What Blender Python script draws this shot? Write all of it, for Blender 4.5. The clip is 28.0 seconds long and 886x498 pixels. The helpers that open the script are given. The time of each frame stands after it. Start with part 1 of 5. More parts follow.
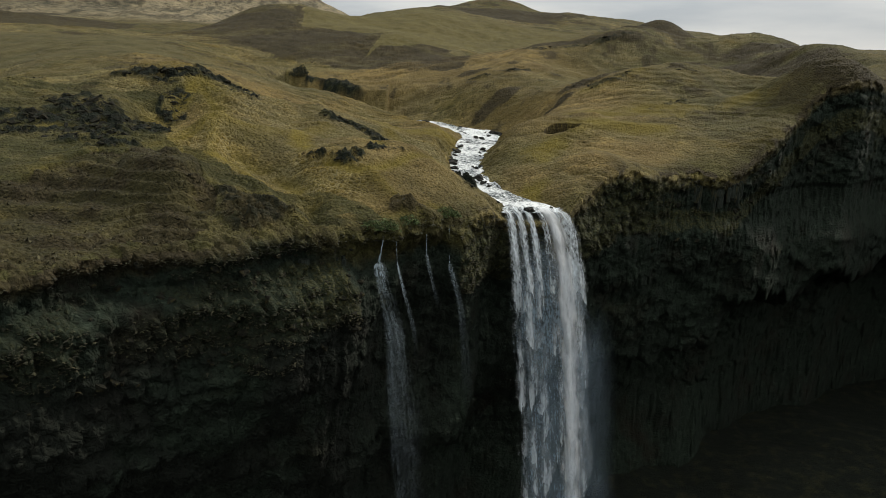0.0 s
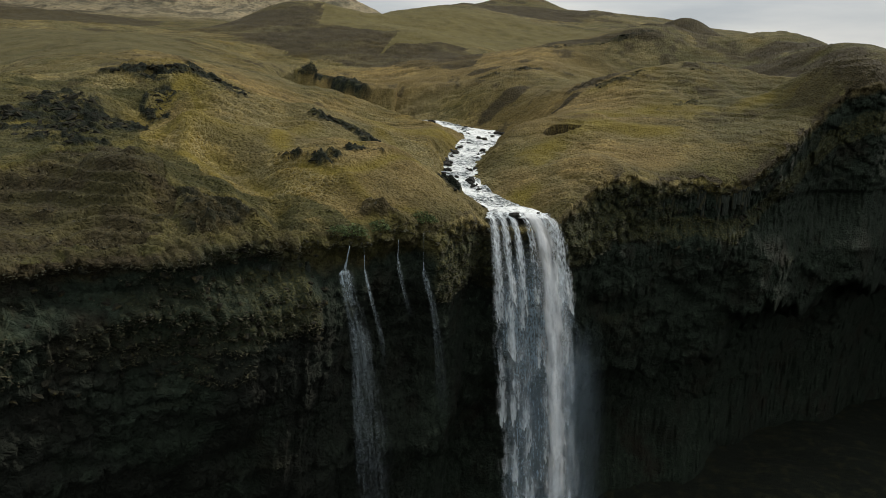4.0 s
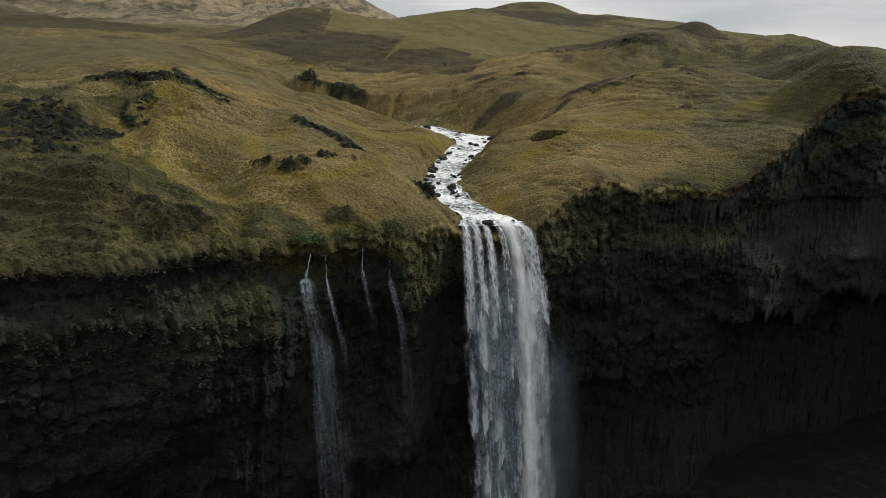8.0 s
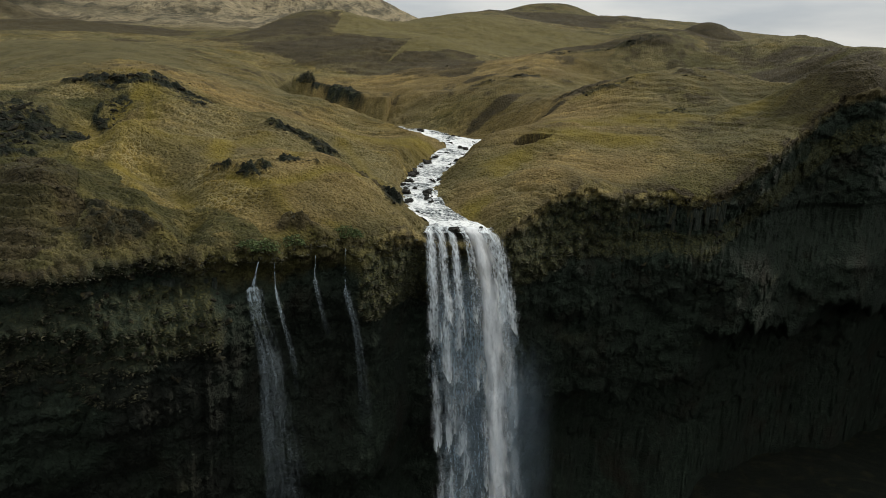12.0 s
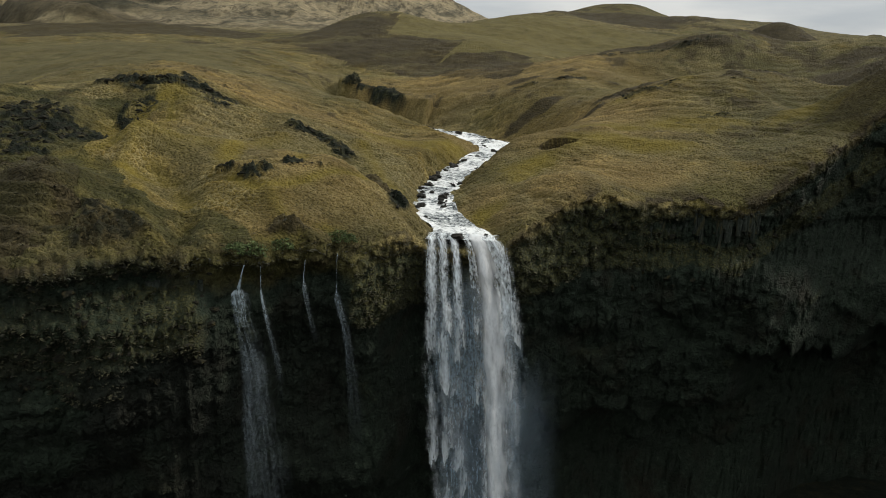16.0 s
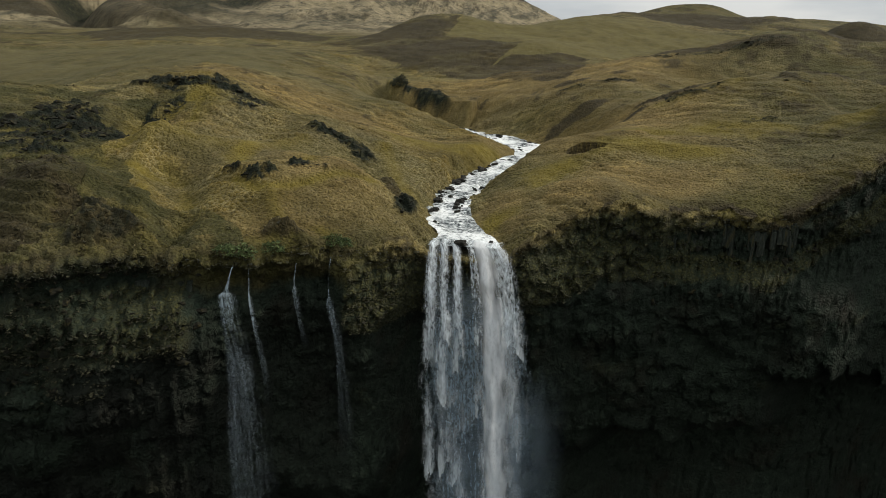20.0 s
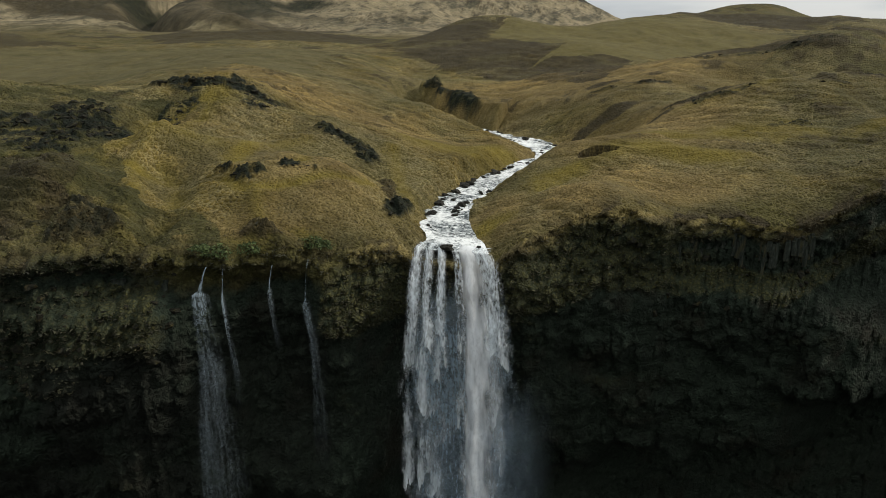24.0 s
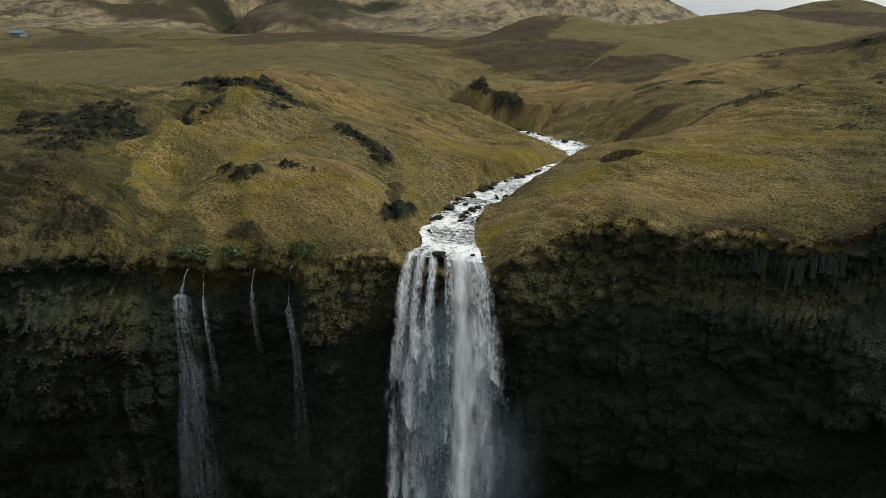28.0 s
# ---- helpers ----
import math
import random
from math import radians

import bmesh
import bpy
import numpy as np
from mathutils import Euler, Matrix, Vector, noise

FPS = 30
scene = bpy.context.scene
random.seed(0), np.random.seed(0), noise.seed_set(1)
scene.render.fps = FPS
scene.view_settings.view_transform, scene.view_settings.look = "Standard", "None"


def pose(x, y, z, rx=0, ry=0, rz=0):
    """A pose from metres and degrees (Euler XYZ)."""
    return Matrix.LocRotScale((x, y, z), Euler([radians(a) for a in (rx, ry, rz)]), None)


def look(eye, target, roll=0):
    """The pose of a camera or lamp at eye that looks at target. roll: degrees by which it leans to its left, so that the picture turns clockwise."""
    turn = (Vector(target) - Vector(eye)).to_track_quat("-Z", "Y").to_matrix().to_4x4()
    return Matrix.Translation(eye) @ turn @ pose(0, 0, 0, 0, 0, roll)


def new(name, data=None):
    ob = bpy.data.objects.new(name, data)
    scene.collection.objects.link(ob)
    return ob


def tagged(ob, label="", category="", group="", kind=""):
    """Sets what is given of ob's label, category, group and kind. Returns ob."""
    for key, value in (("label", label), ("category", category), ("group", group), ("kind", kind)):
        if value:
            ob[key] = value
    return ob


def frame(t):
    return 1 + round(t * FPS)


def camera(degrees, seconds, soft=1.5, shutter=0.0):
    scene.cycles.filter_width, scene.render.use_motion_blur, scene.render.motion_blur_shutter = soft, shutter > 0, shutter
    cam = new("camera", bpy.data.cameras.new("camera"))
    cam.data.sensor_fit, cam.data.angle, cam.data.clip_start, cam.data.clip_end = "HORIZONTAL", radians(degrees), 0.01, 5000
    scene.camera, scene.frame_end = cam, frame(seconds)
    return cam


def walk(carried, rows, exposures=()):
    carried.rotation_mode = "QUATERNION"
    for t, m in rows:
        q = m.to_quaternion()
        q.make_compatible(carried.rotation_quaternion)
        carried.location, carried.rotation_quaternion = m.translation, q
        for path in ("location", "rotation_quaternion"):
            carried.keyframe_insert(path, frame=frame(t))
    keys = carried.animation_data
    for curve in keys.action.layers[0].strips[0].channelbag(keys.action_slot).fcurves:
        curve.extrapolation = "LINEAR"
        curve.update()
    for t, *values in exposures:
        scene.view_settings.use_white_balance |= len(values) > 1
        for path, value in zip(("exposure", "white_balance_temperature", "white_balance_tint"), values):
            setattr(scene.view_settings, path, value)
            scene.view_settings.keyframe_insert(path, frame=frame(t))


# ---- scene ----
cam = camera(62.3, 28.0, soft=0.8)
METRES, EYE, TILT, LEAN, TURN = 60.0, 18.0, -13.7, -2.0, 0.0
ROWS = [
    (0.0, 0.0, 0.0, 0.0, 0.0, 0.0, -0.0),
    (0.5, 0.0179, 0.008, 0.0016, 0.14, -0.07, -0.06),
    (1.0, 0.0355, 0.0171, 0.0035, 0.38, -0.12, -0.15),
    (1.5, 0.052, 0.0272, 0.0056, 0.72, -0.16, -0.28),
    (2.0, 0.0668, 0.0376, 0.0081, 1.14, -0.2, -0.44),
    (2.5, 0.08, 0.0476, 0.0108, 1.6, -0.21, -0.59),
    (3.0, 0.0921, 0.0565, 0.0129, 2.0, -0.19, -0.71),
    (3.5, 0.1027, 0.0638, 0.0156, 2.3, -0.18, -0.82),
    (5.5, 0.1509, 0.0766, 0.0199, 3.35, 0.02, -0.99),
    (6.0, 0.1642, 0.0791, 0.0209, 3.53, 0.06, -0.99),
    (6.5, 0.1779, 0.0817, 0.0218, 3.7, 0.1, -0.97),
    (7.0, 0.1916, 0.0851, 0.0234, 3.87, 0.13, -0.98),
    (7.5, 0.2056, 0.0893, 0.0247, 4.09, 0.16, -1.0),
    (8.0, 0.2197, 0.0943, 0.0263, 4.35, 0.19, -1.05),
    (8.5, 0.2344, 0.1, 0.0277, 4.66, 0.21, -1.11),
    (9.0, 0.2494, 0.1059, 0.0293, 4.95, 0.22, -1.17),
    (9.5, 0.2646, 0.1126, 0.0311, 5.16, 0.23, -1.21),
    (10.0, 0.2804, 0.1196, 0.033, 5.31, 0.24, -1.24),
    (10.5, 0.2961, 0.1273, 0.0349, 5.44, 0.26, -1.27),
    (11.0, 0.3122, 0.1354, 0.0369, 5.63, 0.27, -1.31),
    (11.5, 0.3274, 0.1443, 0.0384, 5.93, 0.3, -1.38),
    (13.5, 0.3923, 0.181, 0.0467, 8.52, 0.3, -2.09),
    (14.0, 0.4088, 0.1897, 0.0487, 9.31, 0.29, -2.3),
    (14.5, 0.4253, 0.1981, 0.0506, 10.07, 0.28, -2.5),
    (15.0, 0.4423, 0.2068, 0.0522, 10.8, 0.28, -2.69),
    (15.5, 0.4595, 0.2155, 0.0546, 11.47, 0.25, -2.86),
    (16.0, 0.4768, 0.2245, 0.0567, 12.1, 0.23, -3.02),
    (16.5, 0.4942, 0.2337, 0.0585, 12.72, 0.22, -3.17),
    (17.0, 0.511, 0.2435, 0.0603, 13.38, 0.21, -3.33),
    (17.5, 0.5271, 0.2539, 0.0625, 14.05, 0.19, -3.5),
    (18.0, 0.5428, 0.2642, 0.0642, 14.79, 0.18, -3.67),
    (18.5, 0.5577, 0.2745, 0.0664, 15.57, 0.16, -3.88),
    (19.0, 0.5726, 0.2849, 0.0686, 16.38, 0.14, -4.08),
    (19.5, 0.5872, 0.2957, 0.0706, 17.19, 0.11, -4.29),
    (20.0, 0.6015, 0.3063, 0.0728, 17.97, 0.08, -4.48),
    (20.5, 0.6161, 0.3168, 0.0748, 18.69, 0.04, -4.66),
    (21.0, 0.6311, 0.327, 0.0768, 19.35, 0.01, -4.82),
    (21.5, 0.6468, 0.3373, 0.0785, 19.96, -0.02, -4.95),
    (23.5, 0.7093, 0.3813, 0.0862, 22.23, -0.09, -5.48),
    (24.0, 0.7241, 0.3934, 0.0891, 22.88, -0.14, -5.63),
    (24.5, 0.7387, 0.406, 0.0919, 23.57, -0.2, -5.79),
    (25.0, 0.7537, 0.4186, 0.0947, 24.28, -0.26, -5.95),
    (25.5, 0.7686, 0.4313, 0.0976, 24.98, -0.32, -6.11),
    (26.0, 0.7837, 0.4442, 0.1007, 25.7, -0.38, -6.27),
    (26.5, 0.7985, 0.4585, 0.1043, 26.46, -0.46, -6.44),
    (27.0, 0.8128, 0.4733, 0.1086, 27.26, -0.55, -6.61),
    (27.5, 0.8267, 0.4891, 0.1131, 28.11, -0.65, -6.8),
    (28.0, 0.8402, 0.5056, 0.1177, 28.96, -0.76, -6.98),
]
walk(cam, [(t, pose(0, 0, EYE, TILT, LEAN, TURN) @ pose(METRES * x, METRES * y, METRES * z, 90 + pitch, roll, yaw)) for t, x, y, z, yaw, pitch, roll in ROWS])

# ---- world, sun ----
world = bpy.data.worlds.new("overcast_sky")
scene.world = world
world.use_nodes = True
wn = world.node_tree
wn.nodes.clear()
SUN_EL, SUN_AZ = radians(36), radians(54)


def node(tree, kind, **sets):
    n = tree.nodes.new(kind)
    for key, value in sets.items():
        if key in n.inputs:
            n.inputs[key].default_value = value
    return n


def link(tree, a, b):
    tree.links.new(a, b)


sky = wn.nodes.new("ShaderNodeTexSky")
sky.sky_type = "NISHITA"
sky.sun_disc = False
sky.sun_elevation, sky.sun_rotation = SUN_EL, SUN_AZ
sky.dust_density = 3.0
sky_bg = node(wn, "ShaderNodeBackground", Strength=0.05)
link(wn, sky.outputs[0], sky_bg.inputs[0])
w_co = wn.nodes.new("ShaderNodeTexCoord")
w_map = wn.nodes.new("ShaderNodeMapping")
w_map.inputs["Scale"].default_value = (1.0, 1.0, 5.0)
link(wn, w_co.outputs["Generated"], w_map.inputs[0])
w_noise = node(wn, "ShaderNodeTexNoise", Scale=3.2, Detail=6.0, Roughness=0.5)
link(wn, w_map.outputs[0], w_noise.inputs["Vector"])
w_ramp = wn.nodes.new("ShaderNodeValToRGB")
w_ramp.color_ramp.elements[0].position, w_ramp.color_ramp.elements[0].color = 0.36, (0.58, 0.63, 0.67, 1)
w_ramp.color_ramp.elements[1].position, w_ramp.color_ramp.elements[1].color = 0.62, (0.90, 0.91, 0.89, 1)
link(wn, w_noise.outputs[0], w_ramp.inputs[0])
# an overcast sky is about three times as bright overhead as at the horizon
w_sep = wn.nodes.new("ShaderNodeSeparateXYZ")
link(wn, w_co.outputs["Generated"], w_sep.inputs[0])
w_high = wn.nodes.new("ShaderNodeMath")
w_high.operation, w_high.use_clamp = "MAXIMUM", False
link(wn, w_sep.outputs[2], w_high.inputs[0])
w_high.inputs[1].default_value = 0.0
w_gain = wn.nodes.new("ShaderNodeMath")
w_gain.operation = "MULTIPLY_ADD"
link(wn, w_high.outputs[0], w_gain.inputs[0])
w_gain.inputs[1].default_value, w_gain.inputs[2].default_value = 0.80, 0.80
cloud_bg = node(wn, "ShaderNodeBackground", Strength=0.85)
link(wn, w_ramp.outputs[0], cloud_bg.inputs[0])
link(wn, w_gain.outputs[0], cloud_bg.inputs[1])
w_mix = wn.nodes.new("ShaderNodeMixShader")
w_mix.inputs[0].default_value = 0.85
link(wn, sky_bg.outputs[0], w_mix.inputs[1])
link(wn, cloud_bg.outputs[0], w_mix.inputs[2])
w_out = wn.nodes.new("ShaderNodeOutputWorld")
link(wn, w_mix.outputs[0], w_out.inputs[0])

sun_data = bpy.data.lights.new("sun", "SUN")
sun_data.energy, sun_data.angle, sun_data.color = 2.6, radians(3), (1.0, 0.93, 0.82)
sun = new("sun", sun_data)
sun_dir = Vector((math.sin(SUN_AZ) * math.cos(SUN_EL), math.cos(SUN_AZ) * math.cos(SUN_EL), math.sin(SUN_EL)))
sun.matrix_world = look(sun_dir * 500, (0, 0, 0))


# ---- noise in arrays ----
def hash3(i, j, k):
    n = (i * 374761393 + j * 668265263 + k * 1440662683) & 0x7FFFFFFF
    n = ((n ^ (n >> 13)) * 1274126177) & 0x7FFFFFFF
    n = ((n ^ (n >> 16)) * 1911520717) & 0x7FFFFFFF
    return ((n ^ (n >> 15)) & 0xFFFF) / 65535.0


def vnoise(x, y, seed=0):
    """Smooth value noise, -1 to 1."""
    xi, yi = np.floor(x).astype(np.int64), np.floor(y).astype(np.int64)
    fx, fy = x - xi, y - yi
    fx, fy = fx * fx * fx * (fx * (fx * 6 - 15) + 10), fy * fy * fy * (fy * (fy * 6 - 15) + 10)
    a, b = hash3(xi, yi, seed), hash3(xi + 1, yi, seed)
    c, d = hash3(xi, yi + 1, seed), hash3(xi + 1, yi + 1, seed)
    return 2 * ((a + (b - a) * fx) * (1 - fy) + (c + (d - c) * fx) * fy) - 1


def fbm(x, y, seed=0, octaves=4, gain=0.5):
    out, amp, tot = 0.0, 1.0, 0.0
    for o in range(octaves):
        ca, sa = math.cos(0.7 * o), math.sin(0.7 * o)
        out = out + amp * vnoise((x * ca - y * sa) * 2 ** o, (x * sa + y * ca) * 2 ** o, seed + 17 * o)
        tot += amp
        amp *= gain
    return out / tot


def cells(x, y, seed=0):
    """Distance to the nearest and the second nearest of scattered points, and the nearest one's random value."""
    xi, yi = np.floor(x).astype(np.int64), np.floor(y).astype(np.int64)
    d1, d2, val = np.full(x.shape, 9.0), np.full(x.shape, 9.0), np.zeros(x.shape)
    for i in (-1, 0, 1):
        for j in (-1, 0, 1):
            px = xi + i + hash3(xi + i, yi + j, seed)
            py = yi + j + hash3(xi + i, yi + j, seed + 7)
            d = np.hypot(px - x, py - y)
            near = d < d1
            d2 = np.where(near, d1, np.minimum(d2, d))
            val = np.where(near, hash3(xi + i, yi + j, seed + 13), val)
            d1 = np.where(near, d, d1)
    return d1, d2, val


def smooth(a, b, v):
    t = np.clip((v - a) / (b - a), 0, 1)
    return t * t * (3 - 2 * t)


# ---- the lie of the land ----
CX, CY = 25.0, 15.0          # a point over the gorge, in front of the falls
FLOOR = -60.0                # the plunge pool's level; the lip of the falls is 0

KNOLLS = [  # x, y, radius, height: the grassy knolls beside the falls
    (-20, 80, 9, 1.1), (-10, 96, 11, 5.8), (-43, 88, 13, 4.2), (-50, 107, 9, 3.2), (-45, 128, 13, 7.9), (-20, 124, 14, 5.9),
    (-30, 104, 12, 6.3), (-75, 100, 26, 12.4), (-65, 150, 30, 9.5), (-25, 165, 24, 1.1), (-45, 66, 16, 1.3), (3, 110, 14, -1.7), (-30, 82, 7, 5.5), (-33, 118, 6, 2.4), (-1, 101, 6, 2.9), (-9, 106, 7, 3.0),
]
SLOPES = [  # the hillside across the river
    (24, 138, 12, 4.3), (36, 166, 16, 6.5), (45, 130, 13, 2.3), (76, 146, 14, 12.6), (58, 170, 18, 10.5), (18, 196, 18, 4.7),
    (27, 226, 24, 9.3), (54, 233, 18, 9.9), (110, 170, 34, 14.0), (52, 114, 10, -3.7), (66, 110, 12, 5.7), (5, 160, 26, 0.5),
    (43, 146, 11, 2.9), (62, 131, 9, 2.9), (64, 163, 9, -5.3), (24, 115, 8, 2.9), (-5, 222, 20, 3.4),
]
HILLS = [  # the far hills
    (-130, 235, 60, 8.3), (-75, 215, 40, 1.8), (-62, 268, 34, 2.8), (-15, 280, 32, 7.9), (-70, 320, 42, 15.0), (-118, 335, 36, -4.8), (-10, 400, 60, 15.6),
    (40, 430, 45, 0.2), (-250, 450, 90, 2.7), (95, 240, 34, 13.9), (92, 350, 48, 8.8), (-230, 315, 80, 2.9), (0, 320, 50, -0.0),
    (80, 600, 120, 19.3), (-60, 560, 110, 3.2), (98, 352, 20, 0.4), (100, 238, 15, 2.4), (30, 428, 11, 0.1), (128, 300, 26, -0.6), (68, 415, 28, 1.1), (-85, 190, 34, 5.6), (-12, 350, 34, 4.8), (-95, 348, 28, 5.2), (-66, 335, 16, 2.4), (-250, 430, 65, 4.2),
    (30, 478, 36, 16.4), (75, 430, 42, 12.9), (86, 306, 20, 12.8), (115, 285, 15, 11.6), (102, 201, 16, 6.8), (62, 248, 15, 5.6), (150, 330, 30, 6.0), (-12, 450, 30, 4.6), (30, 480, 14, -0.4), (88, 308, 9, 1.5), (-58, 235, 15, -3.0), (-13, 157, 11, -3.3), (14, 148, 6, -1.2),
]
RANGE = [  # the mountain behind
    (-530, 1150, 280, 210), (-740, 1000, 300, 180), (-180, 1080, 150, 8), (-900, 700, 240, 120), (-560, 800, 120, 45), (-1200, 600, 400, 200),
]
RIVER = [  # x, y, width
    (12.8, 98.6, 8.0), (12.2, 100.8, 6.0), (10.3, 104, 4.3), (7.5, 108.5, 3.5), (4.7, 117, 3.2), (4.1, 128, 4.0), (5.6, 141, 4.9), (8.2, 152, 5.8), (9.4, 161, 7.4), (3.0, 169.8, 6.2),
    (-9, 179, 4.0), (-18, 185.5, 3.6), (-28, 192.5, 3.6), (-42, 202, 3.6), (-58, 207, 3.6), (-78, 209, 3.6),
]
EDGE = [  # the line of the cliff's edge
    (-900, -420), (-200, -40), (-90, 22), (-52, 45), (-36, 57), (-29.5, 65.5), (-21, 71), (-13.5, 77.5), (-7, 80.3), (-3.0, 83.3), (0.8, 87.6), (4.6, 91.5),
    (8.0, 97.3), (12.7, 98.6), (17.2, 99.6), (23.0, 106), (28, 111), (34, 115), (41, 118.6), (47, 119.6), (51, 122), (54, 124.3), (59.3, 128.5), (62, 132), (66.7, 136.5), (71.7, 139.7),
    (79.3, 141.5), (85, 146), (97, 155), (125, 160), (160, 130), (240, 80), (400, -60), (1200, -500),
]


def spline(points, step):
    """Points along a smooth line through the given ones."""
    p = np.array(points, float)
    p = np.vstack([2 * p[0] - p[1], p, 2 * p[-1] - p[-2]])
    out = []
    for i in range(1, len(p) - 2):
        n = max(2, int(np.hypot(*(p[i + 1] - p[i])[:2]) / step))
        t = np.linspace(0, 1, n, endpoint=False)[:, None]
        a, b, c, d = p[i - 1], p[i], p[i + 1], p[i + 2]
        out.append(0.5 * (2 * b + (c - a) * t + (2 * a - 5 * b + 4 * c - d) * t * t + (3 * b - a - 3 * c + d) * t ** 3))
    out.append(p[-2][None])
    return np.vstack(out)


RIVER_LINE = spline(RIVER, 0.8)


def river_near(x, y):
    """Distance from the river's middle line, half width there, and level; far points get a large distance."""
    d = np.full(x.shape, 999.0)
    half = np.full(x.shape, 3.0)
    level = np.zeros(x.shape)
    side = np.zeros(x.shape)
    m = (x > -130) & (x < 60) & (y > 80) & (y < 280)
    px, py = x[m], y[m]
    best, bi = np.full(px.shape, 1e9), np.zeros(px.shape, int)
    for i, (rx, ry, w) in enumerate(RIVER_LINE):
        q = (px - rx) ** 2 + (py - ry) ** 2
        near = q < best
        best, bi = np.where(near, q, best), np.where(near, i, bi)
    d[m] = np.sqrt(best)
    half[m] = RIVER_LINE[bi, 2] / 2
    level[m] = 0.075 * (RIVER_LINE[bi, 1] - 99)
    nxt = np.minimum(bi + 1, len(RIVER_LINE) - 1)
    prv = np.maximum(bi - 1, 0)
    tx, ty = RIVER_LINE[nxt, 0] - RIVER_LINE[prv, 0], RIVER_LINE[nxt, 1] - RIVER_LINE[prv, 1]
    side[m] = np.sign(tx * (py - RIVER_LINE[bi, 1]) - ty * (px - RIVER_LINE[bi, 0]))   # 1: the west bank
    return d, half, level, side


def broad(x, y):
    """The ground's broad height."""
    z = 0.115 * 900 * (1 - np.exp(-np.clip(np.minimum(y, 620) - 90, 0, None) / 900))
    for group in (KNOLLS, SLOPES, HILLS, RANGE):
        for hx, hy, s, h in group:
            z = z + h * np.exp(-(((x - hx) / s) ** 2 + ((y - hy) / s) ** 2))
    return z


def blotch(x, y, spots, seed, rough=0.45, scale=0.12, soft=0.7):
    """A ragged mask, 0 to 1, from ellipses (x, y, rx, ry, turn in degrees)."""
    out = np.zeros(x.shape)
    for sx, sy, rx, ry, turn in spots:
        ca, sa = math.cos(radians(turn)), math.sin(radians(turn))
        u, v = (x - sx) * ca + (y - sy) * sa, (y - sy) * ca - (x - sx) * sa
        near = (np.abs(u) < 2 * rx) & (np.abs(v) < 2 * ry)
        if near.any():
            r = np.hypot(u[near] / rx, v[near] / ry)
            r = r + rough * fbm(x[near] * scale * 20 / (rx + ry), y[near] * scale * 20 / (rx + ry), seed, 4, 0.6)
            out[near] = np.maximum(out[near], 1 - smooth(soft, 1.1, r))
    return out


def inside(x, y, poly, soft=1.5):
    """1 inside a polygon, 0 outside."""
    hit = np.zeros(x.shape, bool)
    for (ax, ay), (bx, by) in zip(poly, poly[1:] + poly[:1]):
        cross = (ay > y) != (by > y)
        hit ^= cross & (x < (bx - ax) * (y - ay) / (by - ay + 1e-9) + ax)
    return hit.astype(float)


CRAGS = [  # dark lava crags on the knolls: x, y, half length, half width, turn
    (-50.5, 105, 4.5, 2.4, 20), (-46.5, 100.5, 6.2, 4.0, 20), (-41, 99.8, 3.8, 2.6, 20), (-44.5, 93.5, 5.5, 3.0, 30), (-54.5, 97, 4.5, 2.4, 20), (-54, 91.5, 3.2, 1.3, 20), (-39.8, 89.3, 2.6, 1.1, 45),
    (-48, 123, 5, 1.8, 0), (-42, 125, 4, 2, 30), (-37.5, 128, 3.5, 2.2, -20), (-32.5, 125, 2.2, 5.2, 12), (-41.3, 115.5, 1.9, 2.8, 10), (-40.3, 111.5, 1.6, 1.3, 0),
    (-15.9, 95.1, 1.1, 0.7, 0), (-11.8, 94.2, 2.0, 1.5, 20), (-7.5, 98.0, 2.4, 0.8, 10), (-17.4, 121.7, 2.4, 1.3, 0), (-14, 121, 2.6, 1.3, -20), (-9.9, 120, 2.4, 1.5, -40),
]
RIBS = [(30, 222, 8, 1.3, 12), (46, 225, 10, 1.2, 14), (36.5, 163.5, 7.5, 1.5, 22), (19, 196, 4.5, 1.2, 40), (9.5, 193, 3.2, 1.0, 10), (54, 165.5, 3.4, 1.0, 5), (66, 178, 6, 1.2, 15), (48, 150, 4, 0.9, 30)]   # low ribs of rock on the hillside
# second one: the river bend's steep bank, its rock and shade painted dark
CRAGS_B = [(3.4, 104, 1.2, 6.0, 14), (-28, 200.0, 11, 2.8, -38)]
HEATH = [  # dark heather
    (-48, 268, 34, 15, 20), (-85, 303, 34, 13, 5), (-125, 345, 50, 16, -10), (-240, 440, 60, 22, 5), (-8, 250, 18, 6, 0), (-25, 252, 24, 5, 0), (19, 197, 5, 2.2, 10), (8, 199, 5, 2, 0),
    (28, 226, 14, 2.6, 5), (50, 227, 12, 3, 0), (34, 170, 8, 3, 25), (80, 205, 28, 9, 5), (90, 300, 30, 22, 0), (115, 212, 22, 10, 0), (60, 240, 24, 6, 10), (14, 180, 8, 2.5, 40),
]
CLUMPS = [(-21.2, 77.6, 4.2, 3.6, 0), (-3.9, 86.2, 1.9, 1.3, 20), (-2.6, 112.5, 2.4, 1.1, -55), (-0.2, 108.6, 2.2, 1.1, -55), (2.2, 105.6, 2.2, 1.1, -50), (4.4, 102.6, 2.0, 1.1, -50)]   # humps of dark heather
